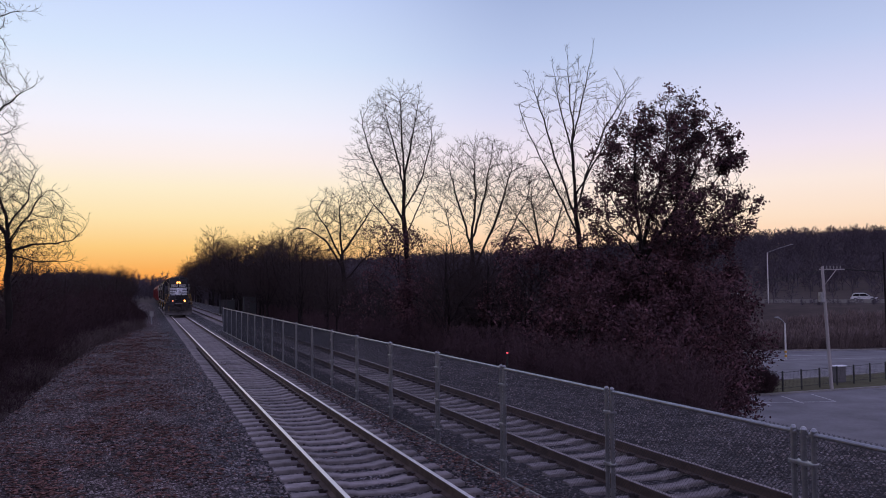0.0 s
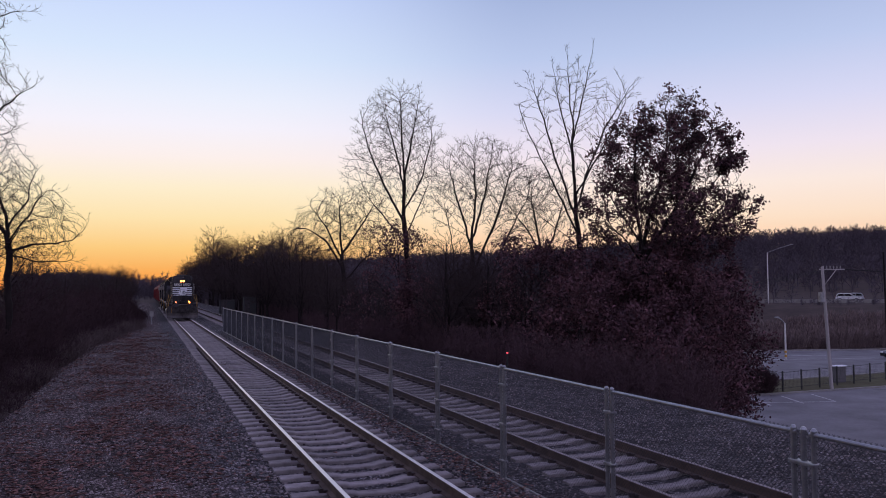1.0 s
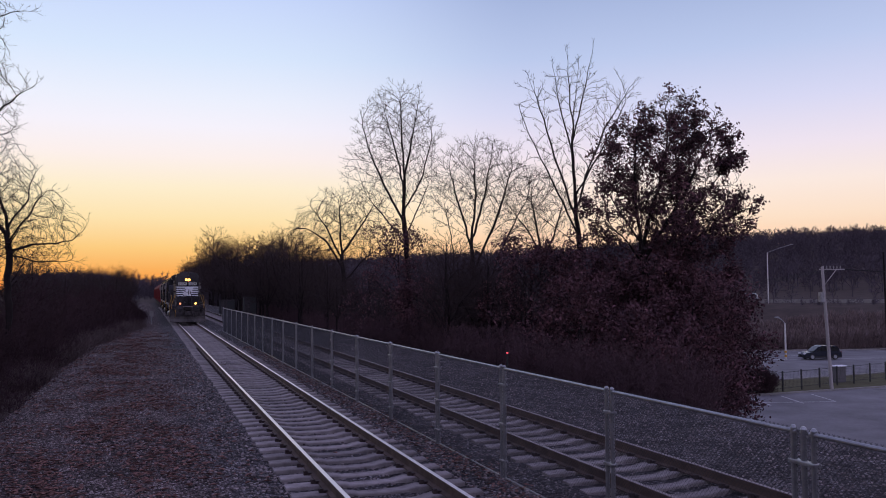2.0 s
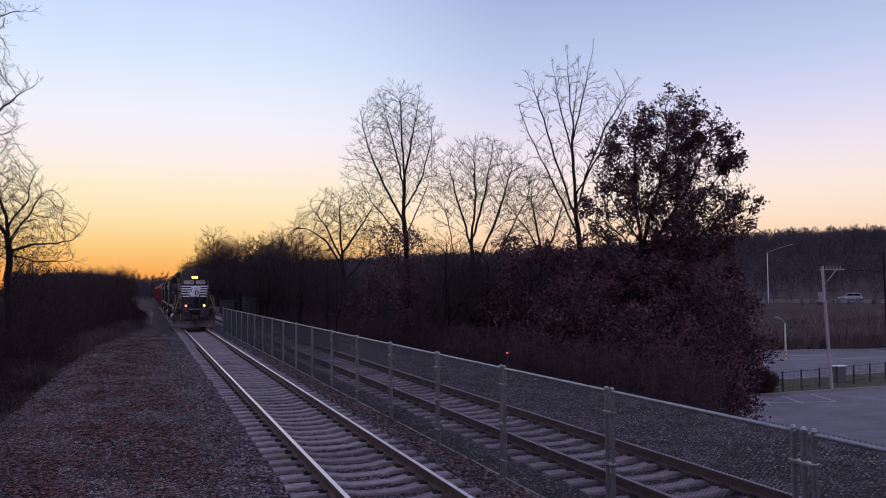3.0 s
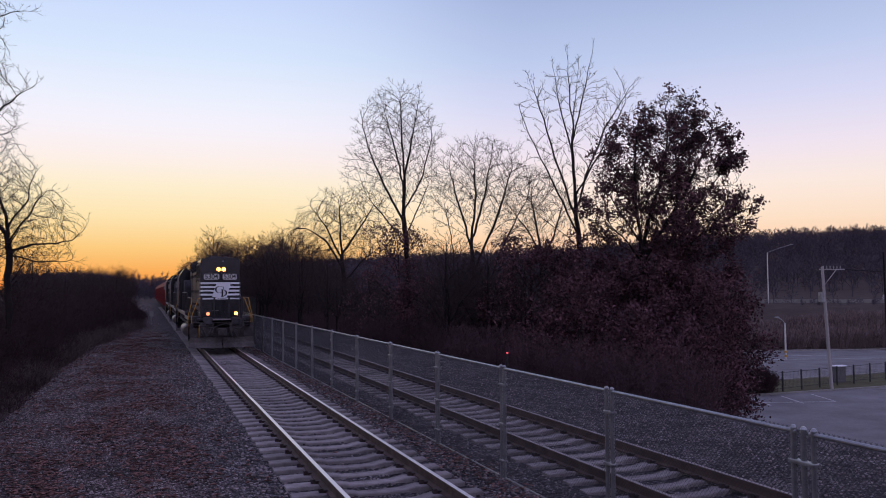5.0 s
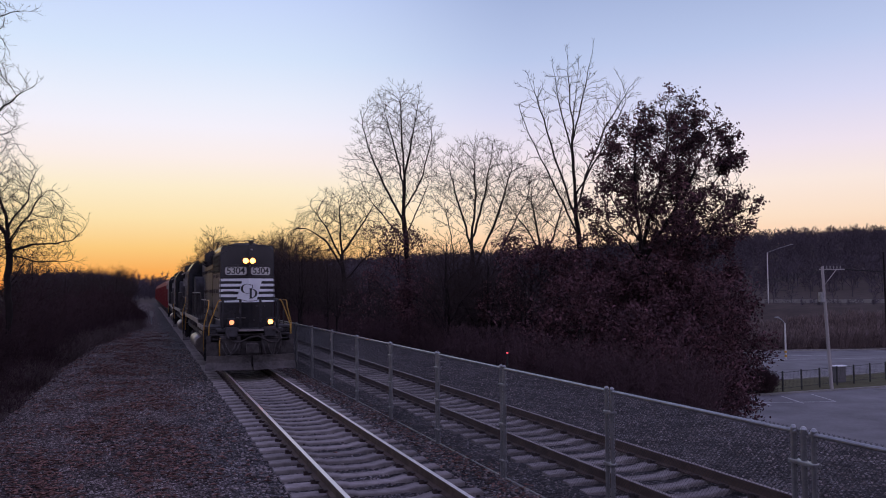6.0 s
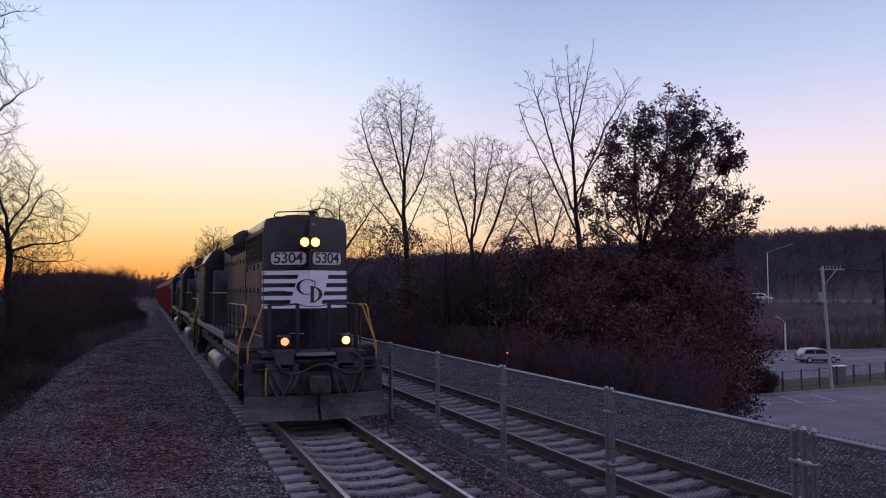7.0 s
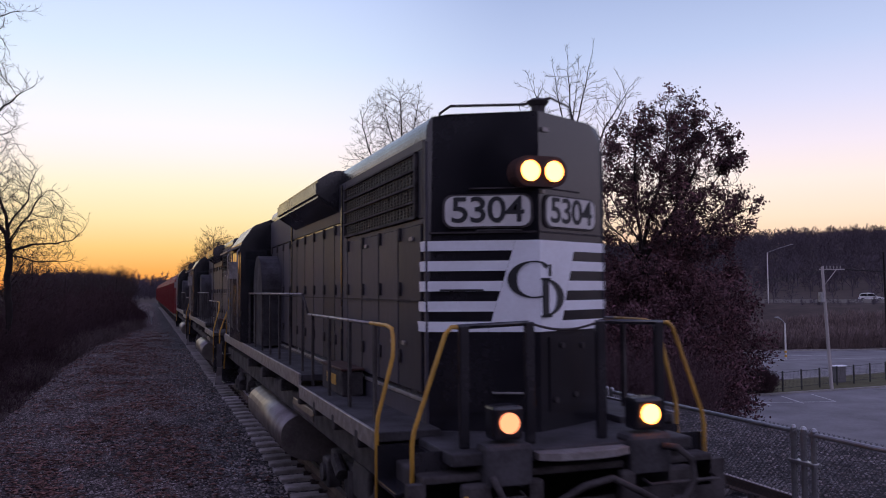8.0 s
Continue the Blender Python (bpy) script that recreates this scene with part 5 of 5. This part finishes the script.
tree("bare_tree", "small bare tree thick with fine twigs", 103, 8.2, 0.14, pose(-8.4, 47.0, -0.3), dict(start=0.2, ang=[55, 42, 40, 40], kids=[15, 8, 6, 4], rmin=0.009, ratio=[0.55, 0.5, 0.46, 0.5]))

# small oaks that keep their leaves, round the foot of the tall group
OAK = dict(start=0.10, ang=[55, 45, 42], kids=[13, 7, 5], trop=0.02, ratio=[0.55, 0.5, 0.5])
for k, (x, y, h, n) in enumerate([(20.0, 36.5, 7.5, 4), (24.0, 33.5, 8.0, 4), (27.8, 37.0, 10.5, 4), (28.3, 39.2, 9.0, 4), (22.0, 29.5, 6.0, 3), (24.8, 32.4, 6.5, 3), (17.2, 56.5, 9.5, 2), (19.5, 44.0, 6.5, 3), (25.5, 41.0, 8.5, 4), (23.0, 39.0, 9.0, 4), (27.0, 40.8, 9.5, 4), (28.4, 41.8, 9.0, 4), (21.0, 33.0, 6.5, 4), (16.6, 50.5, 5.0, 3),
                                  (20.2, 42.0, 10.0, 4), (22.4, 39.4, 10.8, 4), (24.2, 36.8, 10.6, 4), (25.6, 36.4, 11.2, 5), (25.6, 35.2, 10.2, 4), (26.4, 38.2, 11.0, 4), (29.0, 37.6, 10.8, 4), (29.9, 39.6, 11.0, 4)]):
    tree("oak_sapling", "young oak still holding dry reddish-brown leaves", 120 + k, h, 0.10, stand(x, y, 50 * k), dict(OAK, start=0.28, ratio=[0.46, 0.5, 0.5], rmax=3.4) if x > 25 or h > 10 else OAK, leafy=n + 2, leaf_size=0.095, leaf_spread=0.22, group="young oaks on the slope", low=4.2 if x > 28.5 else 0.3)

# far wooded hills
FAR = dict(nmin=1, seg=4.0, wob=0.12, trop=0.05, rmin=0.10, kids=[8, 5], start=0.15, ang=[42, 45], ratio=[0.5, 0.5])
far_t = [template(s, dict(FAR, kids=[10, 6], ang=[48, 48]), 12.0, 0.22) for s in (31, 32, 33)]
places = []
while len(places) < 5200:
    a, r = math.radians(rng.uniform(-8, 56)), 230 + 520 * rng.random() ** 0.6
    x, y = r * math.sin(a), r * math.cos(a)
    q = 0.733 * x + 0.68 * y
    if (abs(x - 5) < 14 and y < 345) or q < 205:
        continue
    places.append((x, y, ground_z(x, y) - 0.8, rng.uniform(0.55, 0.92)))
scatter("wooded_hill", "leafless woods covering the far hillside", "woods", "far_wood", far_t, places)


# ---------------------------------------------------------------- parking lot, road, highway
AL, NO = Vector((0.9657, -0.2596, 0)), Vector((0.2596, 0.9657, 0))   # along the lot, and away from the line


def strip(name, a0, a1, n0, n1, z, mat, label, cat, thick=0.06, parent=None):
    """A slab laid along the lot: a along it, n away from the railway, from the point (70, 76)."""
    bm = bmesh.new()
    o = Vector((70, 76, 0))
    c = [o + AL * a + NO * n for a, n in ((a0, n0), (a1, n0), (a1, n1), (a0, n1))]
    lo, hi = [bm.verts.new((p.x, p.y, z - thick)) for p in c], [bm.verts.new((p.x, p.y, z)) for p in c]
    for i in range(4):
        bm.faces.new((lo[i], lo[(i + 1) % 4], hi[(i + 1) % 4], hi[i]))
    bm.faces.new(hi)
    bm.faces.new(lo[::-1])
    ob = part(name, bm, mat, parent)
    return tagged(ob, label, cat, kind="structure") if parent is None else ob


LOT = -5.92


def patch(name, corners, z, mat, label, cat, thick=0.06):
    """A flat slab over a four-cornered plan."""
    bm = bmesh.new()
    lo, hi = [bm.verts.new((x, y, z - thick)) for x, y in corners], [bm.verts.new((x, y, z)) for x, y in corners]
    for i in range(4):
        bm.faces.new((lo[i], lo[(i + 1) % 4], hi[(i + 1) % 4], hi[i]))
    bm.faces.new(hi)
    bm.faces.new(lo[::-1])
    bmesh.ops.recalc_face_normals(bm, faces=bm.faces)
    return tagged(part(name, bm, mat), label, cat, kind="structure")


def band(name, x0, x1, ya, yb, w, z, mat, label, cat, thick=0.1):
    """A narrow strip from (x0, ya) to (x1, yb)."""
    return patch(name, [(x0, ya), (x1, yb), (x1, yb + w), (x0, ya + w)], z, mat, label, cat, thick)


patch("parking_lot", [(24, 22), (150, 22), (150, 56.4), (24, 53.6)], LOT, "asphalt", "grey asphalt parking lot below the railway bank", "parking lot")
patch("grass_verge", [(30, 53.9), (150, 56.6), (150, 70.5), (30, 59.6)], LOT + 0.04, "grass", "short winter grass verge between lot and road", "grass")
patch("road", [(24, 59.6), (150, 71.0), (150, 76), (24, 104.5)], LOT, "asphalt", "grey asphalt road beyond the verge", "road")
band("kerb", 30, 150, 53.7, 56.4, 0.2, LOT + 0.12, "kerb", "pale concrete kerb", "kerb", 0.2)
band("kerb", 30, 150, 59.5, 70.4, 0.22, LOT + 0.13, "kerb", "pale concrete kerb", "kerb", 0.2)
strip("kerb", -60, 90, 16.6, 17.0, LOT + 0.16, "kerb", "pale concrete kerb", "kerb", 0.25)
for n0, a0, a1 in ((9.2, -40, 9), (4.2, -40, 60)):
    strip("lane_line", a0, a1, n0, n0 + 0.16, LOT + 0.005, "line", "worn white lane line", "road marking", 0.004)
band("bay_line", 40, 49, 51.8, 49.0, 0.10, LOT + 0.005, "line", "worn white bay line", "road marking", 0.004)
for k in range(3):
    x = 44.5 + 3.0 * k
    patch("bay_line", [(x, 53.2), (x + 0.1, 53.2), (x - 1.4, 49.2), (x - 1.5, 49.2)], LOT + 0.006, "line", "worn white bay line", "road marking", 0.004)
patch("drain_cover", [(57.5, 53.0), (59.3, 53.0), (59.3, 53.6), (57.5, 53.6)], LOT + 0.006, "cable", "dark drain cover by the kerb", "drain", 0.004)


def at_lot(a, n, z=0.0):
    return Vector((70, 76, LOT + z)) + AL * a + NO * n


def lot_fence():
    t = thing("lot_fence", "low black metal fence on the grass verge", "fence")

    def on(k, z):
        return Vector((44.6 + 2.45 * k, 53.0 + 0.53 * k + 1.1, LOT + z))
    for k in range(18):
        p = on(k, 0)
        part("post", boxed(p.x - 0.05, p.x + 0.05, p.y - 0.05, p.y + 0.05, p.z - 0.1, p.z + 1.72, bevel=0.008), "cable", t)
    for z in (0.3, 1.6):
        part("rail", tube(bmesh.new(), [on(0, z), on(17, z)], 0.022, 4), "cable", t)
    bm = bmesh.new()
    for k in range(17 * 14):
        cyl(bm, on(k / 14, 0.3), on(k / 14, 1.6), 0.006, 3)
    tagged(part("picket", bm, "cable", t), kind="stuff")


lot_fence()


def utility_pole(base, top, r=0.15):
    t = thing("utility_pole", "weathered grey wooden utility pole with a crossarm", "utility pole")
    b, e = Vector(base), Vector(top)
    part("pole", cyl(bmesh.new(), b, e, r, 12, r * 0.75), "pole", t)
    arm = e + Vector((0, 0, -0.25))
    u = AL
    part("crossarm", tube(bmesh.new(), [arm - u * 0.25, arm + u * 1.95], 0.07, 4), "pole", t)
    part("brace", tube(bmesh.new(), [arm + u * 1.25, b.lerp(e, 0.84)], 0.035, 4), "pole", t)
    for k in range(6):
        q = arm + u * (0.1 + 0.3 * k)
        bm = cyl(bmesh.new(), q, q + Vector((0, 0, 0.16)), 0.03, 8)
        cyl(bm, q + Vector((0, 0, 0.14)), q + Vector((0, 0, 0.32)), 0.06, 8, 0.03)
        part("insulator", bm, "kerb", t)
    q = b.lerp(e, 0.76)
    part("transformer", cyl(bmesh.new(), q + Vector((-0.42, -0.1, -0.5)), q + Vector((-0.42, -0.1, 0.35)), 0.24, 14), "galv", t, "grey transformer can")
    part("bracket", boxed(q.x - 0.3, q.x, q.y - 0.05, q.y + 0.05, q.z - 0.05, q.z + 0.05), "galv", t)
    return t


pole_base = Vector((54.2, 54.7, -5.95))
utility_pole(pole_base, pole_base + Vector((-0.55, 0.1, 10.4)))
far_pole = thing("utility_pole", "dark wooden utility pole beyond the lot", "utility pole")
part("pole", cyl(bmesh.new(), (66.1, 59.7, -6), (65.9, 59.7, 6.0), 0.11, 12, 0.08), "bark", far_pole)

# sagging cables
arm = pole_base + Vector((-0.55, 0.1, 10.2))
for k in range(4):
    s0 = arm + AL * (0.1 + 0.45 * k)
    for end, sag in (((130, 40, 5.0 - 0.2 * k), 1.2), ((30, 100, 1.5 - 0.4 * k), 1.8)):
        e = Vector(end)
        c = tube(bmesh.new(), [s0.lerp(e, i / 14) - Vector((0, 0, sag * 4 * (i / 14) * (1 - i / 14))) for i in range(15)], 0.018, 4)
        tagged(part("overhead_cable", c, "cable"), "black overhead cable sagging from the pole", "cable", "overhead cables")


def street_lamp(base, h, arm_to, label):
    t = thing("street_lamp", label, "street lamp")
    b = Vector(base)
    top = b + Vector((0, 0, h))
    part("pole", cyl(bmesh.new(), b, top, 0.12, 10, 0.09), "board", t)
    e = top + Vector(arm_to)
    part("arm", tube(bmesh.new(), [top, top.lerp(e, 0.5) + Vector((0, 0, 0.1)), e], 0.045, 6), "galv", t)
    part("lamp_head", boxed(e.x - 0.3, e.x + 0.3, e.y - 0.12, e.y + 0.12, e.z - 0.08, e.z + 0.06, bevel=0.03), "galv", t)


street_lamp((72.0, 79.6, -5.95), 4.4, (-0.9, 0.3, 0.7), "pale metal lamp post beside the road")
street_lamp((112.0, 128.0, -2.0), 11.4, (5.0, -1.0, 1.6), "tall highway lamp with a long arm")

# yellow marker at the foot of the lamp post, small sign cabinet and round shrub at the lot
t = thing("marker_post", "yellow and white marker at the foot of the lamp post", "marker")
for z in (-5.6, -5.1):
    part("sleeve", cyl(bmesh.new(), (72.0, 79.6, z), (72.0, 79.6, z + 0.26), 0.15, 10), "yellow", t)
t = thing("sign_cabinet", "small grey cabinet with a pale lid by the fence", "cabinet")
p = Vector((58.9, 58.6, LOT))
part("body", boxed(p.x - 0.6, p.x + 0.6, p.y - 0.25, p.y + 0.25, LOT, LOT + 1.45, bevel=0.03), "asphalt", t, "weathered grey body")
part("lid", boxed(p.x - 0.68, p.x + 0.68, p.y - 0.35, p.y + 0.35, LOT + 1.45, LOT + 1.56, bevel=0.03), "white", t, "pale lid")

t = thing("trackside_box", "pale grey trackside box on a short post", "trackside box")
part("post", boxed(0.30, 0.42, 79.9, 80.0, -0.6, 0.5, bevel=0.01), "galv", t)
part("box", boxed(0.18, 0.54, 79.75, 80.1, 0.45, 0.95, bevel=0.02), "kerb", t)

t = thing("marker_lamp", "small lit red lamp on a short post", "lamp")
part("post", boxed(13.96, 14.02, 31.26, 31.32, -1.4, 0.05, bevel=0.008), "cable", t)
part("lens", cyl(bmesh.new(), (13.99, 31.24, 0.09), (13.99, 31.32, 0.09), 0.028, 12), "sign_red", t, "glowing red lens")
t = thing("street_lamp", "lit orange street lamp standing behind the oaks", "street lamp")
part("pole", cyl(bmesh.new(), (33.2, 46.8, -6.1), (33.2, 46.8, 3.7), 0.09, 10, 0.06), "galv", t)
part("arm", tube(bmesh.new(), [(33.2, 46.8, 3.7), (32.6, 46.8, 3.78)], 0.04), "galv", t)
part("lamp_head", cyl(bmesh.new(), (32.6, 46.8, 3.6), (32.6, 46.8, 3.74), 0.13, 12, 0.08), "sodium", t, "glowing orange lamp")

for x, y, w, h in ((9.9, 112.0, 1.9, 1.5), (12.6, 110.0, 1.6, 1.9)):
    t = thing("signal_cabinet", "dark steel trackside signal cabinet", "cabinet", "trackside cabinets")
    part("body", boxed(x - w / 2, x + w / 2, y, y + 1.2, -0.75, h, bevel=0.03), "cable", t)
    part("roof", boxed(x - w / 2 - 0.08, x + w / 2 + 0.08, y - 0.08, y + 1.28, h, h + 0.08, bevel=0.02), "under", t)
    part("door", boxed(x - w / 2 + 0.1, x - 0.03, y - 0.02, y, -0.2, h - 0.1, bevel=0.005), "under", t)

hedge = template(44, dict(SHRUB, kids=[22, 8, 5]), 2.0, 0.03)
scatter("hedge", "dark rounded leafless shrub at the edge of the lot", "shrub", "brush", [hedge], [(46.9 + rng.uniform(-1.6, 1.4), 55.3 + rng.uniform(-0.8, 0.8), LOT - 0.1, rng.uniform(0.75, 1.0)) for _ in range(34)])

# reeds on the bank below the highway
rv, rf = [], []
for k in range(26):
    a, r, h = rng.uniform(0, 6.28), rng.uniform(0, 0.9), rng.uniform(1.2, 2.7)
    x, y = r * math.cos(a), r * math.sin(a)
    lx, ly = rng.gauss(0, 0.5), rng.gauss(0, 0.5)
    b = len(rv)
    for zz, w, t in ((0, 0.025, 0), (h * 0.75, 0.02, 0.6), (h * 0.86, 0.06, 0.85), (h, 0.01, 1)):
        for c in range(3):
            rv.append((x + lx * t + w * math.cos(2.1 * c), y + ly * t + w * math.sin(2.1 * c), zz))
    for j in range(3):
        for c in range(3):
            rf.append((b + 3 * j + c, b + 3 * j + (c + 1) % 3, b + 3 * j + 3 + (c + 1) % 3, b + 3 * j + 3 + c))
reed = (np.array(rv), np.array(rf))
places = []
for _ in range(1300):
    p = at_lot(rng.uniform(-32, 45), 18.5 + rng.uniform(0, 15))
    places.append((p.x, p.y, gz(p.x, p.y) - 0.1, rng.uniform(0.8, 1.15)))
scatter("reeds", "tall dry tan reeds along the road", "reeds", "reed", [reed], places)

# highway on its bank
HA, HB = Vector((132.6, 120.0, 0)), Vector((117.6, 136.1, 0))
hd = (HA - HB).normalized()
hn = Vector((-hd.y, hd.x, 0)) if Vector((-hd.y, hd.x, 0)).dot(Vector((0.7, 0.7, 0))) > 0 else Vector((hd.y, -hd.x, 0))


def along(s, n, z):
    p = HB + hd * s + hn * n
    return Vector((p.x, p.y, z))


def slab(name, s0, s1, n0, n1, z0, z1, mat, label, cat, parent=None):
    bm = bmesh.new()
    v = [bm.verts.new(along(s, n, z)) for z in (z0, z1) for s, n in ((s0, n0), (s1, n0), (s1, n1), (s0, n1))]
    for i in ((0, 1, 2, 3), (4, 5, 6, 7), (0, 1, 5, 4), (1, 2, 6, 5), (2, 3, 7, 6), (3, 0, 4, 7)):
        bm.faces.new([v[k] for k in i])
    bmesh.ops.recalc_face_normals(bm, faces=bm.faces)
    ob = part(name, bm, mat, parent)
    return tagged(ob, label, cat, kind="structure") if parent is None else ob


slab("highway", -120, 150, -3, 12, -1.2, -0.1, "asphalt", "highway on a low bank beyond the lot", "road")
slab("highway_barrier", -120, 150, -3.6, -3.2, -1.4, 0.35, "kerb", "pale concrete highway barrier", "barrier")
slab("guard_rail", -120, 150, -4.4, -4.3, -0.75, -0.45, "galv", "grey steel guard rail", "guard rail")


places = []
for _ in range(230):
    p = along(rng.uniform(-150, -14), rng.uniform(-22, -6), 0)
    if p.x > 14:
        places.append((p.x, p.y, gz(p.x, p.y) - 0.5, rng.uniform(0.4, 0.75)))
for _ in range(420):
    p = along(rng.uniform(-60, 90), rng.uniform(-17, -5), 0)
    places.append((p.x, p.y, gz(p.x, p.y) - 0.6, rng.uniform(0.08, 0.15)))
for s in (-8, -3, 3.5, 6, 14, 21, 30):
    p = along(s + rng.uniform(-1, 1), rng.uniform(-7, -5), 0)
    places.append((p.x, p.y, gz(p.x, p.y) - 0.5, rng.uniform(0.34, 0.5)))
scatter("roadside_wood", "leafless trees growing below the highway", "woods", "far_wood", far_t, places)


# ---------------------------------------------------------------- vehicles
def car(name, label, paint, length=4.6, lamps=False):
    """A small family car; x forward, base at z 0."""
    t = thing(name, label, "car")
    k = length / 4.6
    body = [(-2.3, 0.42), (-2.28, 0.85), (-2.1, 0.98), (-1.2, 1.0), (0.9, 0.98), (2.0, 0.82), (2.28, 0.62), (2.3, 0.36), (1.9, 0.26), (-2.0, 0.26)]
    bm = prism(bmesh.new(), [(x * k, z) for x, z in body], -0.9, 0.9, "y")
    bmesh.ops.bevel(bm, geom=list(bm.edges), offset=0.06, segments=2, affect="EDGES")
    part("body", bm, paint, t)
    roof = [(-2.15, 0.97), (-1.95, 1.42), (-1.6, 1.62), (0.0, 1.66), (0.45, 1.55), (1.15, 0.97)]
    bm = prism(bmesh.new(), [(x * k, z) for x, z in roof], -0.78, 0.78, "y")
    bmesh.ops.bevel(bm, geom=list(bm.edges), offset=0.07, segments=2, affect="EDGES")
    part("roof", bm, paint, t)
    for s in (-1, 1):
        for x0, x1, x2, x3 in ((-1.95, -1.7, -0.75, -0.75), (-0.65, -0.65, 0.2, 0.3), (0.2, 0.12, 0.3, 0.85)):
            bm = prism(bmesh.new(), [(x0 * k, 1.04), (x1 * k, 1.46), (x2 * k, 1.5), (x3 * k, 1.04)], s * 0.772, s * 0.79, "y")
            part("side_window", bm, "glass", t)
    part("cladding", boxed(-2.24 * k, 2.24 * k, -0.915, 0.915, 0.24, 0.44, bevel=0.03), "tyre", t, "black lower trim")
    part("windscreen", prism(bmesh.new(), [(0.52 * k, 1.53), (1.16 * k, 1.0), (1.19 * k, 1.0), (0.55 * k, 1.53)], -0.68, 0.68, "y"), "glass", t)
    for x in (-1.42 * k, 1.42 * k):
        for s in (-1, 1):
            w = part("wheel", cyl(bmesh.new(), (x, s * 0.72, 0.34), (x, s * 0.93, 0.34), 0.34, 20), "tyre", t)
            part("rim", cyl(bmesh.new(), (x, s * 0.925, 0.34), (x, s * 0.94, 0.34), 0.21, 14), "car_silver", w)
    for s in (-1, 1):
        part("headlight", boxed(2.12 * k, 2.31 * k, s * 0.55 - 0.16, s * 0.55 + 0.16, 0.62, 0.78, bevel=0.02), "white" if not lamps else "lamp", t)
        part("tail_light", boxed(-2.31 * k, -2.2 * k, s * 0.68 - 0.12, s * 0.68 + 0.12, 0.7, 0.95, bevel=0.02), "red", t)
    return t


suv = car("car", "silver compact car driving across the lot road", "car_silver")
sedan = car("car", "dark blue car driving along the lot road", "car_dark")
hw_cars = []
for name_paint, x0, t0, v in (("car_white", 1531, 0.0, 1), ("car_white", 1425, 0.6, 1), ("car_silver", 1430, 1.4, -1), ("car_silver", 1447, 3.3, -1), ("car_silver", 1466, 4.4, 1), ("car_white", 1445, 7.5, 1)):
    label = {"car_white": "white car driving along the far highway", "car_silver": "silver car driving along the far highway"}[name_paint]
    hw_cars.append((car("car", label, name_paint, lamps=False), x0, t0, v))


# ---------------------------------------------------------------- stones and leaves on the ballast
ico = bmesh.new()
bmesh.ops.create_icosphere(ico, subdivisions=1, radius=1)
stone_t = []
for k in range(6):
    r2 = random.Random(k)
    v = np.array([[c * r2.uniform(0.65, 1.1) * s for c, s in zip(p.co, (1.0, 0.8, 0.6))] for p in ico.verts])
    stone_t.append((v, np.array([[q.index for q in f.verts] for f in ico.faces])))
ico.free()
places = []
while len(places) < 56000:
    y = 4.5 + 40 * rng.random() ** 1.8
    x = rng.uniform(-3.4, 12.6)
    d1, d2 = abs(x - 3.25), abs(x - 7.21)
    if min(d1, d2) < 1.3 and rng.random() < 0.72:
        continue
    if x > 5.3 and rng.random() < 0.5:
        continue
    s = rng.uniform(0.013, 0.036) * (1.15 if 1.2 < x < 5.2 else 0.9)
    z = bed_z(x, y) + s * 0.25
    if min(d1, d2) < 1.3:
        z = min(z, -0.232)
    places.append((x, y, z, s))
scatter("ballast_stones", "loose grey crushed stones", "stones", "stone", stone_t, places)
lv, lf = [(-1, 0, 0.0), (-0.2, 0.55, 0.25), (1, 0, 0.1), (-0.1, -0.5, 0.3), (0.1, 0, -0.05)], [(0, 1, 4), (1, 2, 4), (2, 3, 4), (3, 0, 4)]
places = []
while len(places) < 15000:
    y = 4.5 + 60 * rng.random() ** 1.6
    x = rng.gauss(-0.9, 1.2)
    if x > 1.8 or x < -4:
        x = rng.uniform(-3.5, 5.2)
    if noise.noise((x * 0.9, y * 0.45, 3)) + 0.5 * noise.noise((x * 2.6, y * 1.6, 7)) < rng.uniform(-0.35, 0.3):
        continue
    places.append((x, y, bed_z(x, y) + 0.035, rng.uniform(0.03, 0.078)))
for _ in range(2200):
    y = 5 + 40 * rng.random() ** 1.5
    x = rng.gauss(4.95, 0.22)
    places.append((x, y, bed_z(x, y) + 0.035, rng.uniform(0.025, 0.055)))
scatter("fallen_leaves", "scattered dead brown leaves on the ballast", "leaves", "leaf_litter", [(np.array(lv), np.array(lf))], places)


# ---------------------------------------------------------------- things on the move
def motions():
    for k, t in enumerate((lead, second, third)):
        walk(t, [(s, pose(3.25, y - NOSE + 17.9 * k, 0)) for s, y in NOSE_AT])
    for k, t in enumerate(freight):
        walk(t, [(s, pose(3.25, y - NOSE + 53.9 + 15.0 * k, 0)) for s, y in NOSE_AT])
    # lot road: the silver car to the east, the dark one to the west
    walk(suv, [(s, pose(*(Vector((70.26, 76.0, LOT)) + AL * (12.55 * (s - 6.8))), 0, 0, -15.05)) for s in (0.0, 4.0, 8.0)])
    walk(sedan, [(s, pose(*(Vector((80.1, 77.4, LOT)) - AL * (10.4 * (s - 1.6))), 0, 0, 164.95)) for s in (0.0, 4.0, 8.0)])
    turn = math.degrees(math.atan2(hd.y, hd.x))
    for c, x0, t0, v in hw_cars:
        at = (x0 - 1350) * 0.1013
        rows = []
        for s in (0.0, 4.0, 8.0):
            p = along(at + v * 20.0 * (s - t0), 1.5 if v > 0 else 7.5, -0.1)
            rows.append((s, pose(p.x, p.y, p.z, 0, 0, turn + (0 if v > 0 else 180))))
        walk(c, rows)


ties(near_track)
ties(far_track)
motions()
